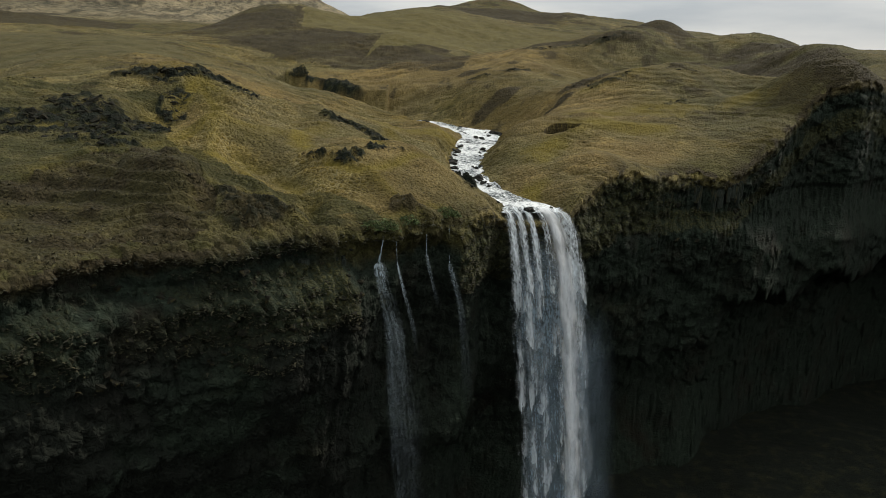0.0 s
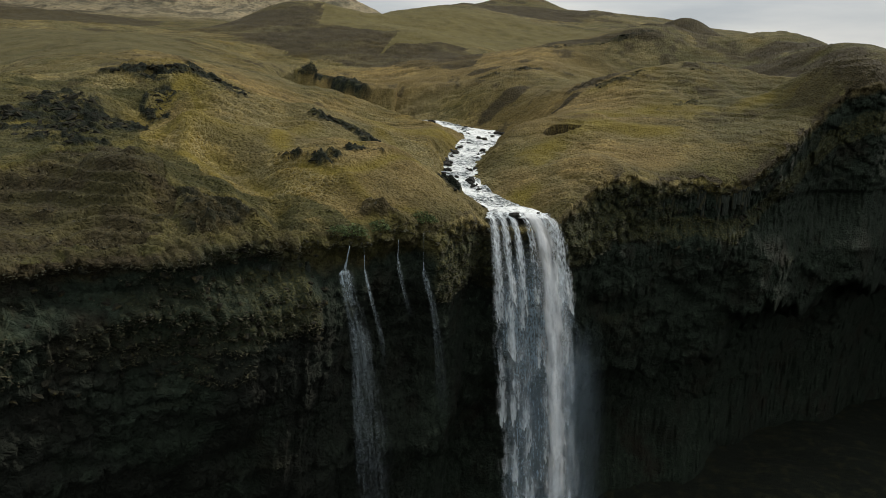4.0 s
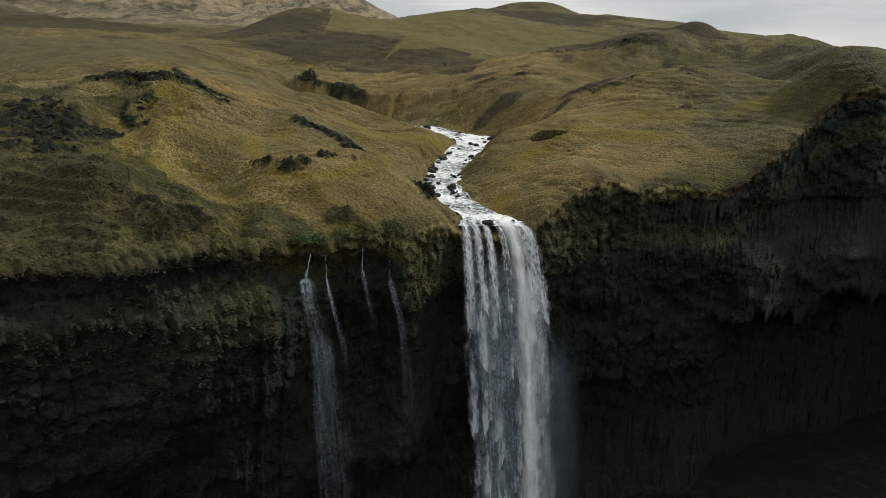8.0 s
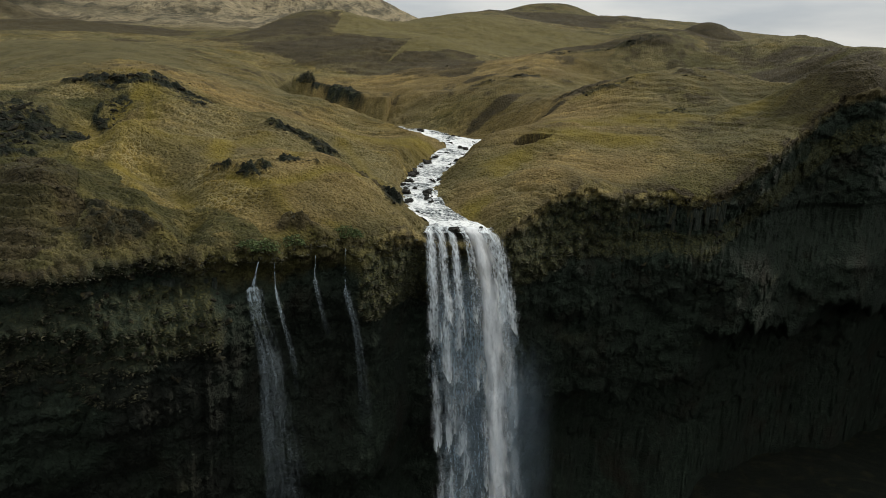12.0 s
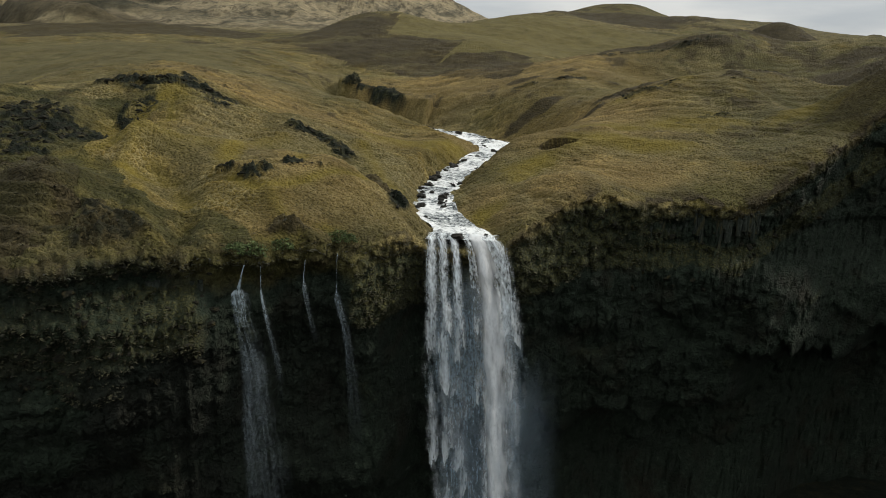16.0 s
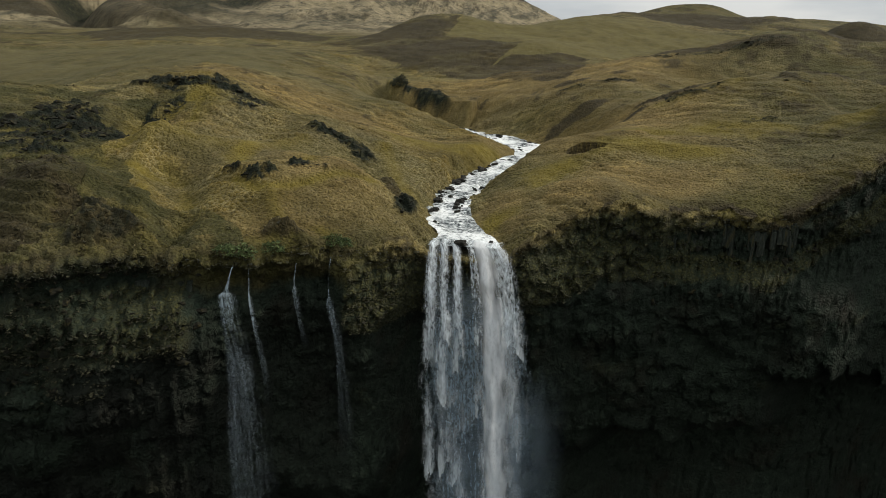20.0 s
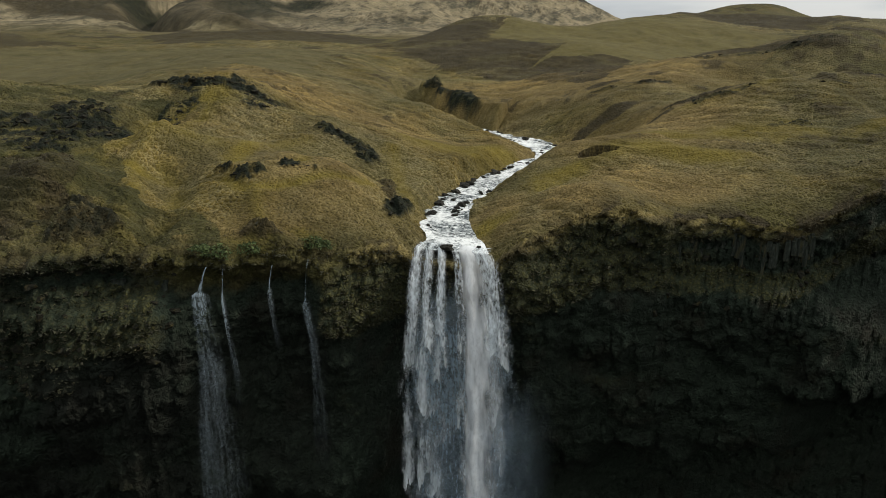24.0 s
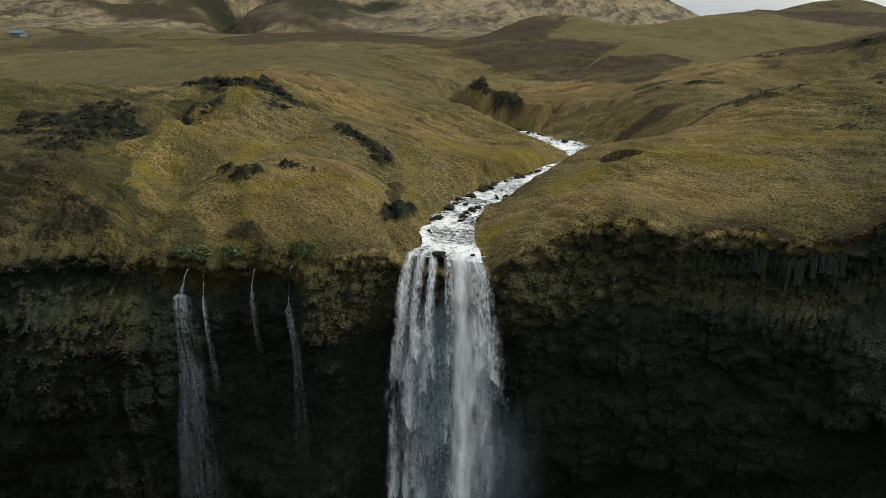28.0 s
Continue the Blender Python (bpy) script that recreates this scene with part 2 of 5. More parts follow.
# (78, 152) and (68, 182) darken the right slope
HEATH_B = [(112, 246, 26, 12, 10), (96, 222, 20, 7, 10), (78, 152, 16, 12, 30), (68, 182, 16, 7, 20), (85, 190, 18, 9, 10), (40, 180, 10, 2.5, 15), (25, 160, 5, 2, 40), (-95, 190, 14, 3, 10), (-140, 255, 25, 4, 5), (40, 408, 22, 8, 0), (0, 326, 10, 4, 0), (34, 424, 46, 18, 0), (58, 190, 15, 18, 0), (52, 240, 26, 7, 8), (-541, 470, 60, 24, 10), (-470, 502, 40, 26, 40), (-462, 372, 34, 9, 0), (-390, 470, 40, 10, 20), (-250, 330, 30, 6, 0), (-330, 400, 50, 8, 10)]
TERRACES = [(-44, 79), (-40, 84), (-36, 90), (-31, 87), (-25, 80), (-24, 72), (-30, 66), (-36, 58), (-52, 46), (-66, 52), (-54, 72)]
GREEN = [  # damp green turf
    (40, 145, 16, 6, 10), (16, 122, 2.6, 6, 10), (14, 108, 3, 5, 0), (-8, 140, 12, 8, 0), (-40, 72, 6, 4, 0), (-30, 92, 12, 2.0, 12), (-48, 96, 12, 2.2, 15), (-20, 104, 2.2, 7, 20), (0, 148, 6, 8, 0), (30, 142, 10, 2.5, 8), (32, 134, 15, 4, 3), (18, 125, 4, 7, -30),
    (-4, 84, 4, 2, 30), (0, 89.5, 2.4, 1.4, 30), (-40, 118, 2, 8, 5), (60, 150, 12, 4, 30),
]
DRY = [(22, 160, 30, 38, 0), (14, 112, 9, 14, 0), (5, 215, 60, 30, 10), (-6, 102, 12, 16, 10), (-5, 84, 14, 6, 30), (-30, 150, 40, 20, 0), (-34, 108, 7, 14, 10), (30, 124, 16, 9, 12), (24, 113, 9, 8, 30)]   # pale dry grass
FIELD = [(-60, 332), (-54, 290), (-40, 285), (-22, 281), (-24, 264), (-26, 249), (-22, 262), (-14, 265), (-7, 270), (2, 268), (12, 290), (40, 300), (75, 340), (60, 380), (10, 390), (-10, 402), (-90, 420)]
MEADOW = [(-60, 170), (-75, 150), (-110, 140), (-220, 170), (-300, 260), (-200, 300), (-120, 262), (-75, 215)]


TRAILS = [  # worn paths: line, depth
    ([(-14, 93), (-10, 91.5), (-7, 93.5), (-4, 97.5), (-0.5, 101.5), (-2, 106)], 0.35), ([(-39, 121.5), (-35, 114), (-32.3, 107.6), (-30.5, 99)], 0.25), ([(-43, 80.5), (-39, 87), (-35, 93.5), (-30.5, 99)], 0.2), ([(-34, 133), (-22, 126.5), (-18, 130), (-12, 133)], 0.7),
]
RIDGES = [  # spurs and hollows: line, height, half width
    ([(-46, 77), (-41.4, 83.4), (-37.8, 88), (-35.5, 93), (-33, 97.5), (-30.5, 99.5)], 0.9, 3.0), ([(-30.5, 99.5), (-26, 101.5), (-22.5, 103.3), (-20, 110), (-18, 115.5)], 0.9, 2.2), ([(-30.5, 99.5), (-32.3, 107.6), (-36.7, 120), (-40, 123)], 0.8, 3.6),
    ([(-30.5, 99), (-28.3, 92), (-24, 88.7), (-17.5, 80), (-13.7, 77.8)], 1.2, 1.7), ([(-8.5, 91.5), (-4.8, 87.2), (-1.0, 85.9)], 0.9, 1.3), ([(-14.8, 84), (-13.8, 81), (-13.4, 78)], -1.5, 1.3), ([(-26, 95.5), (-23, 94)], -1.3, 2.2), ([(-42, 110), (-41, 106)], -2.4, 4.0),
    ([(-9, 124), (-6, 122)], -1.2, 1.8), ([(-26, 83), (-25, 77)], -1.1, 1.8), ([(-20.5, 92), (-17, 88)], -0.9, 1.6), ([(-36.5, 105), (-36.5, 100)], -1.0, 2.2), ([(-8.5, 101), (-10, 105)], -0.8, 2.0), ([(2, 110), (-3.5, 116.7), (-9, 126)], 0.8, 2.0), ([(15, 121.5), (20, 127.5), (30, 133.5), (42, 134)], 1.0, 2.4), ([(31, 161), (36.5, 163.5), (43, 166.5)], 0.35, 3.0),
    ([(-405, 495), (-440, 512), (-478, 546), (-500, 600), (-515, 680)], -16.0, 14.0), ([(-360, 520), (-430, 560), (-450, 640)], 9.0, 24.0), ([(-560, 440), (-520, 520), (-560, 620)], 7.0, 26.0),
]


DARK_SLOPE = [(-320, 390), (-270, 352), (-225, 345), (-195, 372), (-168, 402), (-180, 450), (-230, 475), (-320, 460)]
HEATH_LAND = [(-105, 345), (-72, 326), (-64, 318), (-60, 332), (-54, 290), (-40, 285), (-22, 281), (-24, 264), (-26, 249), (-22, 262), (-14, 265), (-7, 270), (2, 268), (7, 245), (8, 222), (5, 207), (-15, 217), (-40, 239), (-51, 245), (-68, 254), (-90, 270), (-130, 300)]


# where the vignette and the slopes' shade are painted into the grass
RIGHT_SHADE = [(47, 122), (50, 150), (46, 185), (40, 215), (50, 245), (130, 270), (140, 130), (80, 120)]
LEFT_SHADE = [(-9, 72), (-9, 83), (-14, 85.5), (-21, 87), (-31, 94), (-45, 115), (-70, 124), (-95, 120), (-95, 30), (-40, 45)]


def warped_inside(x, y, poly, size, seed):
    """A polygon with a ragged edge."""
    out = np.zeros(x.shape)
    p = np.array(poly)
    m = (x > p[:, 0].min() - size) & (x < p[:, 0].max() + size) & (y > p[:, 1].min() - size) & (y < p[:, 1].max() + size)
    if m.any():
        xm, ym = x[m], y[m]
        out[m] = inside(xm + size * fbm(xm / size / 2, ym / size / 2, seed, 4, 0.6), ym + size * fbm(xm / size / 2, ym / size / 2, seed + 5, 4, 0.6), poly)
    return out


def line_distance(x, y, line, reach):
    """Distance from a smooth line, 99 beyond reach."""
    pts = spline(line, 0.7)
    dd = np.full(x.shape, 99.0)
    box = (x > pts[:, 0].min() - reach) & (x < pts[:, 0].max() + reach) & (y > pts[:, 1].min() - reach) & (y < pts[:, 1].max() + reach)
    if box.any():
        q = np.full(int(box.sum()), 1e9)
        for a, b in pts:
            q = np.minimum(q, (x[box] - a) ** 2 + (y[box] - b) ** 2)
        dd[box] = np.sqrt(q)
    return dd


def ground_height(x, y):
    """Height and masks of the ground on top of the cliff."""
    z = broad(x, y)
    far = np.hypot(x - CX, y - CY)
    z = z + 0.9 * fbm(x / 14, y / 14, 3, 4) * smooth(70, 140, far) + 3.0 * fbm(x / 70, y / 70, 9, 4) * smooth(200, 420, far)
    mount = smooth(520, 700, far) * smooth(60, -120, x)
    ridge = 1 - np.abs(fbm((x + 0.35 * y) / 75, (y - 0.35 * x) / 240, 19, 5, 0.55)) * 2
    z = z + mount * (4.5 * ridge - 0.5 + 12 * fbm(x / 230, y / 230, 21, 3))
    z = z + 1.1 * smooth(70, 100, far) * smooth(330, 200, far) * (0.5 - np.abs(fbm(x / 17, y / 11, 23, 3)))
    d, half, level, side = river_near(x, y)
    bank = np.where(side > 0, 4.0, 6.5 + 9 * smooth(140, 165, y))
    bank = np.where((side > 0) & (y < 122), 3.2, bank)
    bank = np.where((side > 0) & (y > 140), 4 + 9 * smooth(140, 165, y), bank)
    bank = np.where((side < 0) & (x < -14) & (x > -44), 5.5, bank)
    rough_d = d - half + 0.95 * fbm(x / 1.9, y / 1.9, 31, 4, 0.6)
    low = level - 0.75
    z_open = z
    z = np.where(d < 60, low + (np.maximum(z, level + 0.35) - low) * smooth(-0.35, bank, rough_d) ** 0.8, z)
    z = z_open + (z - z_open) * smooth(-52, -40, x)
    crag = np.maximum(blotch(x, y, [(a, b, 1.25 * c, 1.3 * d, e) for a, b, c, d, e in CRAGS], 41, 0.7), 0.7 * blotch(x, y, RIBS, 42, 0.9))
    crag = crag * smooth(-0.34, -0.08, fbm(x / 2.0, y / 2.0, 44, 4, 0.6))
    crag = np.maximum(crag, blotch(x, y, CRAGS_B, 43, 0.7))
    terrace = warped_inside(x, y, TERRACES, 3.0, 211)
    heath = np.maximum(blotch(x, y, HEATH, 45, 0.6), blotch(x, y, HEATH_B, 46, 0.7))
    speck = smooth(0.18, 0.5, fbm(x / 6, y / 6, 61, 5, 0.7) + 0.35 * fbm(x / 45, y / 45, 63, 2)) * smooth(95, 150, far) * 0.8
    green = np.maximum(1.0 * blotch(x, y, GREEN, 47, 0.6, 0.12, 0.1), 0.6 * inside(x, y, FIELD))
    field = np.maximum(inside(x, y, FIELD), inside(x + 6 * fbm(x / 20, y / 20, 66, 2), y + 6 * fbm(x / 20, y / 20, 67, 2), MEADOW))
    heath = np.maximum(heath, warped_inside(x, y, HEATH_LAND, 2.5, 207) * (0.62 + 0.38 * smooth(-0.3, 0.25, fbm(x / 13, y / 9, 233, 5, 0.6))))
    heath = np.maximum(heath, 0.85 * warped_inside(x, y, DARK_SLOPE, 14.0, 235))
    heath = np.maximum(heath, terrace * (0.55 + 0.45 * smooth(-0.2, 0.3, fbm(x / 3.5, y / 2.0, 213, 3))))
    heath = np.maximum(heath, 0.8 * smooth(0.08, 0.20, fbm(x / 110, y / 110, 209, 4, 0.55)) * smooth(350, 450, far) * smooth(-200, -300, x) * smooth(85, 60, z))
    crag = np.maximum(crag, 0.9 * mount * smooth(0.10, 0.30, vnoise(z / 15 + 0.9 * fbm(x / 120, y / 120, 221, 3), x / 160, 223) * 0.7 + 0.5 * fbm(x / 60, y / 60, 225, 4, 0.6)) * smooth(48, 75, z))
    olive_shade = np.maximum(0.5 * warped_inside(x, y, RIGHT_SHADE, 9.0, 241), warped_inside(x, y, LEFT_SHADE, 6.0, 243))
    olive_shade = olive_shade * (0.45 + 0.55 * smooth(-0.3, 0.3, fbm(x / 5, y / 3.5, 245, 4, 0.6)))
    clumps = blotch(x, y, CLUMPS, 49, 0.8)
    crag = np.maximum(crag, 0.72 * blotch(x, y, CLUMPS[:1], 49, 0.8) * smooth(-0.35, 0.0, fbm(x / 1.4, y / 1.1, 53, 3, 0.6)))
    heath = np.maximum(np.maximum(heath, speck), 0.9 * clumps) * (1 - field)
    wet = np.clip(1 - smooth(-0.1, 0.75, rough_d), 0, 1) * (d < 60) * smooth(-46, -38, x)
    # tussocks and rough rock
    near = far < 420
    t = np.zeros(x.shape)
    xn, yn = x[near], y[near]
    wx, wy = xn + 0.35 * vnoise(xn / 1.3, yn / 1.3, 71), yn + 0.35 * vnoise(xn / 1.3, yn / 1.3, 72)
    c1, c2, val = cells(wx / 1.05, wy / 0.80, 73)
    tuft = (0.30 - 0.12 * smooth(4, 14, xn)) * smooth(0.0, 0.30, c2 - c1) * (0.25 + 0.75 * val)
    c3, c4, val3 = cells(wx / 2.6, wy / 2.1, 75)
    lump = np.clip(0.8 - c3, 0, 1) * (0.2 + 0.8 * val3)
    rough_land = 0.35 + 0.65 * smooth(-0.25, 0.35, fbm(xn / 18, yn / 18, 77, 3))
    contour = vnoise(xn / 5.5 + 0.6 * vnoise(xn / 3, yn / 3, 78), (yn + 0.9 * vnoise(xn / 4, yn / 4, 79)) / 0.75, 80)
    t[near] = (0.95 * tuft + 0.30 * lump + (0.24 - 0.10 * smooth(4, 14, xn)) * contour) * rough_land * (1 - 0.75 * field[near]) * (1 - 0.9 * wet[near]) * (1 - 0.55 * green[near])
    # terracettes trodden along the slopes
    step = 1.0
    q = z / step + 0.9 * fbm(x / 7, y / 7, 215, 3)
    fq = q - np.floor(q)
    z = z + step * (smooth(0.55, 0.98, fq) - fq) * np.clip(terrace + 0.38 * smooth(0.0, 0.35, fbm(x / 22, y / 22, 217, 3)) * smooth(75, 100, far), 0, 1) * smooth(320, 240, far) * (1 - wet)
    z = z + t
    jag = np.zeros(x.shape)
    domes = np.zeros(x.shape)
    domes[near] = np.clip(0.85 - cells(wx / 1.25, wy / 1.0, 87)[0], 0, 1)
    r1, r2, rv = cells(xn / 1.9 + 0.4 * vnoise(xn, yn, 81), yn / 1.6, 83)
    jag[near] = 0.8 * rv + 0.7 * fbm(xn / 1.5, yn / 1.5, 85, 4, 0.65)
    z = z + crag * jag * 0.8 + heath * 0.30 * domes * smooth(260, 140, far) + blotch(x, y, CLUMPS, 49, 0.25, 0.12, 0.3) * (0.35 + 0.7 * domes)
    for line, deep in TRAILS:
        cut = np.exp(-(line_distance(x, y, line, 4) / 0.8) ** 2)
        z = z - deep * cut
        if deep < 0.5:
            green = np.maximum(green, 0.95 * cut)
        else:
            heath = np.maximum(heath, 0.8 * cut)
    for line, high, wide in RIDGES:
        rise = np.exp(-(line_distance(x, y, line, 3 * wide) / wide) ** 2)
        z = z + (0.8 if wide < 10 else 1.3) * high * rise
        green = np.maximum(green, 0.85 * rise ** 2.5 * (0.7 + 0.4 * fbm(x / 3, y / 3, 91, 2)))
    r = np.hypot((x - 21.7) / 3.3, (y - 132.6) / 2.0) + 0.12 * fbm(x / 1.5, y / 1.5, 97, 3)
    z = z - 3.4 * (1 - smooth(0.90, 1.0, r)) * smooth(129.5, 133.5, y)
    # the shadow below the hollow's overhung rim, painted as a dark ring
    heath = np.maximum(heath, (0.10 + 0.90 * smooth(0.82, 0.94, r)) * (1 - smooth(0.98, 1.06, r)) * smooth(131.0, 133.0, y))
    green = green * (1 - (1 - smooth(0.95, 1.1, r)) * smooth(131.0, 132.5, y))
    dry = 0.9 * blotch(x, y, DRY, 99, 0.5, 0.12, 0.2) * (1 - 0.8 * green)
    return z, crag, heath, green, field, wet, t, mount, dry, olive_shade


# ---- materials ----
def material(name):
    m = bpy.data.materials.new(name)
    m.use_nodes = True
    t = m.node_tree
    b = t.nodes["Principled BSDF"]
    return m, t, b


def noise_node(t, scale, detail=5.0, rough=0.55, vector=None):
    n = node(t, "ShaderNodeTexNoise", Scale=scale, Detail=detail, Roughness=rough)
    if vector is not None:
        link(t, vector, n.inputs["Vector"])
    return n


def ramp(t, value, *stops):
    r = t.nodes.new("ShaderNodeValToRGB")
    while len(r.color_ramp.elements) < len(stops):
        r.color_ramp.elements.new(0.5)
    for e, (pos, col) in zip(r.color_ramp.elements, stops):
        e.position, e.color = pos, (*col, 1) if len(col) == 3 else col
    link(t, value, r.inputs[0])
    return r


def mixed(t, factor, a, b, blend="MIX"):
    m = t.nodes.new("ShaderNodeMix")
    m.data_type, m.blend_type = "RGBA", blend
    for socket, v in ((m.inputs[0], factor), (m.inputs[6], a), (m.inputs[7], b)):
        if isinstance(v, (int, float)):
            socket.default_value = v
        elif isinstance(v, tuple):
            socket.default_value = (*v, 1)
        else:
            link(t, v, socket)
    return m.outputs[2]


def arith(t, op, a, b=0.0, clamp=False):
    m = t.nodes.new("ShaderNodeMath")
    m.operation, m.use_clamp = op, clamp
    for socket, v in ((m.inputs[0], a), (m.inputs[1], b)):
        if isinstance(v, (int, float)):
            socket.default_value = v
        else:
            link(t, v, socket)
    return m.outputs[0]


def attr(t, name):
    a = t.nodes.new("ShaderNodeAttribute")
    a.attribute_name = name
    return a.outputs["Fac"]


def bump(t, b, height, strength, distance):
    n = node(t, "ShaderNodeBump", Strength=strength, Distance=distance)
    link(t, height, n.inputs["Height"])
    link(t, n.outputs[0], b.inputs["Normal"])


def make_ground():
    m, t, b = material("upland_turf")
    co = t.nodes.new("ShaderNodeTexCoord").outputs["Object"]
    fine = noise_node(t, 3.4, 6, 0.7, co).outputs[0]
    mid = noise_node(t, 0.42, 5, 0.6, co).outputs[0]
    wide = noise_node(t, 0.045, 5, 0.6, co).outputs[0]
    straw = ramp(t, fine, (0.30, (0.092, 0.074, 0.028)), (0.52, (0.158, 0.127, 0.048)), (0.72, (0.24, 0.195, 0.085)))
    olive = ramp(t, fine, (0.30, (0.048, 0.043, 0.012)), (0.55, (0.108, 0.094, 0.025)), (0.75, (0.180, 0.153, 0.048)))
    grass = mixed(t, ramp(t, wide, (0.40, (0, 0, 0)), (0.62, (1, 1, 1))).outputs[0], straw.outputs[0], olive.outputs[0])
    gold = ramp(t, noise_node(t, 0.075, 4, 0.6, co).outputs[0], (0.48, (0, 0, 0)), (0.64, (0.7, 0.7, 0.7)))
    grass = mixed(t, gold.outputs[0], grass, ramp(t, fine, (0.3, (0.060, 0.042, 0.008)), (0.7, (0.235, 0.165, 0.034))).outputs[0])
    grass = mixed(t, ramp(t, mid, (0.54, (0, 0, 0)), (0.75, (0.45, 0.45, 0.45))).outputs[0], grass, (0.085, 0.068, 0.027))
    # hummocks: rounded cushions; pale seams paint in dead grass and the cushions' sunlit rims
    sway = t.nodes.new("ShaderNodeVectorMath")
    sway.operation = "MULTIPLY_ADD"
    link(t, noise_node(t, 1.1, 3, 0.6, co).outputs["Color"], sway.inputs[0])
    sway.inputs[1].default_value = (0.9, 0.9, 0.5)
    link(t, co, sway.inputs[2])
    hump = t.nodes.new("ShaderNodeTexVoronoi")
    hump.feature, hump.voronoi_dimensions = "DISTANCE_TO_EDGE", "3D"
    hump.inputs["Scale"].default_value = 1.7
    link(t, sway.outputs[0], hump.inputs["Vector"])
    lit_seam = arith(t, "SUBTRACT", 1.0, arith(t, "MULTIPLY", hump.outputs["Distance"], 9.0), True)
    dome = arith(t, "MULTIPLY", hump.outputs["Distance"], 2.2, True)
    strawy = ramp(t, noise_node(t, 0.10, 4, 0.6, co).outputs[0], (0.38, (0.25, 0.25, 0.25)), (0.56, (1, 1, 1))).outputs[0]
    grass = mixed(t, arith(t, "MULTIPLY", arith(t, "MULTIPLY", lit_seam, strawy), arith(t, "ADD", 0.25, fine, True)), grass, (0.36, 0.305, 0.165))
    grass = mixed(t, attr(t, "dry"), grass, ramp(t, fine, (0.28, (0.098, 0.066, 0.020)), (0.52, (0.255, 0.182, 0.068)), (0.75, (0.41, 0.30, 0.126))).outputs[0])
    # dark dots that paint in the hummocks' shadowed sides
    shade_dots = ramp(t, noise_node(t, 2.1, 3, 0.5, sway.outputs[0]).outputs[0], (0.60, (0, 0, 0)), (0.68, (0.75, 0.75, 0.75))).outputs[0]
    grass = mixed(t, arith(t, "MULTIPLY", shade_dots, ramp(t, noise_node(t, 0.21, 4, 0.6, co).outputs[0], (0.42, (0.15, 0.15, 0.15)), (0.60, (1, 1, 1))).outputs[0]), grass, (0.040, 0.034, 0.014))
    # tussock height sets the tone: pale dead tips, and groove shade painted darker
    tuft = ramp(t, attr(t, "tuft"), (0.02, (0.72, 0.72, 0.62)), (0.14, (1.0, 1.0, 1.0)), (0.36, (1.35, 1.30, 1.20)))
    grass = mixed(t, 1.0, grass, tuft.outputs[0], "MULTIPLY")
    grass = mixed(t, 1.0, grass, (0.745, 0.76, 0.765), "MULTIPLY")
    turf = ramp(t, fine, (0.3, (0.092, 0.073, 0.011)), (0.7, (0.200, 0.154, 0.028)))
    grass = mixed(t, arith(t, "MULTIPLY", attr(t, "green"), 0.9), grass, turf.outputs[0])
    # vignette and slope shade painted as dark olive; also the west brow's own turf
    shade_grass = ramp(t, fine, (0.30, (0.020, 0.021, 0.007)), (0.55, (0.048, 0.047, 0.015)), (0.78, (0.100, 0.093, 0.033)))
    grass = mixed(t, arith(t, "MULTIPLY", attr(t, "olive_shade"), 0.95), grass, shade_grass.outputs[0])
    pasture = ramp(t, mid, (0.3, (0.078, 0.070, 0.029)), (0.7, (0.124, 0.108, 0.048)))
    grass = mixed(t, arith(t, "MULTIPLY", attr(t, "field"), 0.6), grass, pasture.outputs[0])
    scree = ramp(t, noise_node(t, 0.10, 10, 0.76, co).outputs[0], (0.36, (0.060, 0.056, 0.044)), (0.42, (0.165, 0.140, 0.086)), (0.62, (0.270, 0.225, 0.142)))
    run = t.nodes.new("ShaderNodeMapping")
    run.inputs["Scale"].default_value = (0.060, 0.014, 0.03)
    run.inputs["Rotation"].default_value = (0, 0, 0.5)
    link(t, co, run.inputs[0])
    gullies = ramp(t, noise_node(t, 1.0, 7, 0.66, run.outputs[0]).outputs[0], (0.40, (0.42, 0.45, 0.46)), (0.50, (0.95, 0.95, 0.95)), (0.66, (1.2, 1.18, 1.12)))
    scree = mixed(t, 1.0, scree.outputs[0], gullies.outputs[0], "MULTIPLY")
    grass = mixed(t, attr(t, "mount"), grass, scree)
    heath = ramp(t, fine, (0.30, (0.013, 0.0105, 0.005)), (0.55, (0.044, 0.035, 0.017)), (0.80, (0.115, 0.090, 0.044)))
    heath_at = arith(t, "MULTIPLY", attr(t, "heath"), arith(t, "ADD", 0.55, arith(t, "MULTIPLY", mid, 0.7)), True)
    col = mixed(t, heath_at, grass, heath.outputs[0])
    patchy = ramp(t, noise_node(t, 0.16, 6, 0.7, co).outputs[0], (0.34, (0.72, 0.71, 0.69)), (0.55, (1.0, 1.0, 1.0)), (0.70, (1.15, 1.13, 1.09)))
    col = mixed(t, 1.0, col, patchy.outputs[0], "MULTIPLY")
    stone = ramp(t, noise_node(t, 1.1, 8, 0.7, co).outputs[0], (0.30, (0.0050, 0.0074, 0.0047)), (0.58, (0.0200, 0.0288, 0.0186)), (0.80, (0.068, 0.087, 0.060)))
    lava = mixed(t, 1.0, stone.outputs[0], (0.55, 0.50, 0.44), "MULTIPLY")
    moss = mixed(t, ramp(t, mid, (0.50, (0, 0, 0)), (0.64, (0.8, 0.8, 0.8))).outputs[0], lava, (0.040, 0.040, 0.016))
    col = mixed(t, attr(t, "crag"), col, moss)
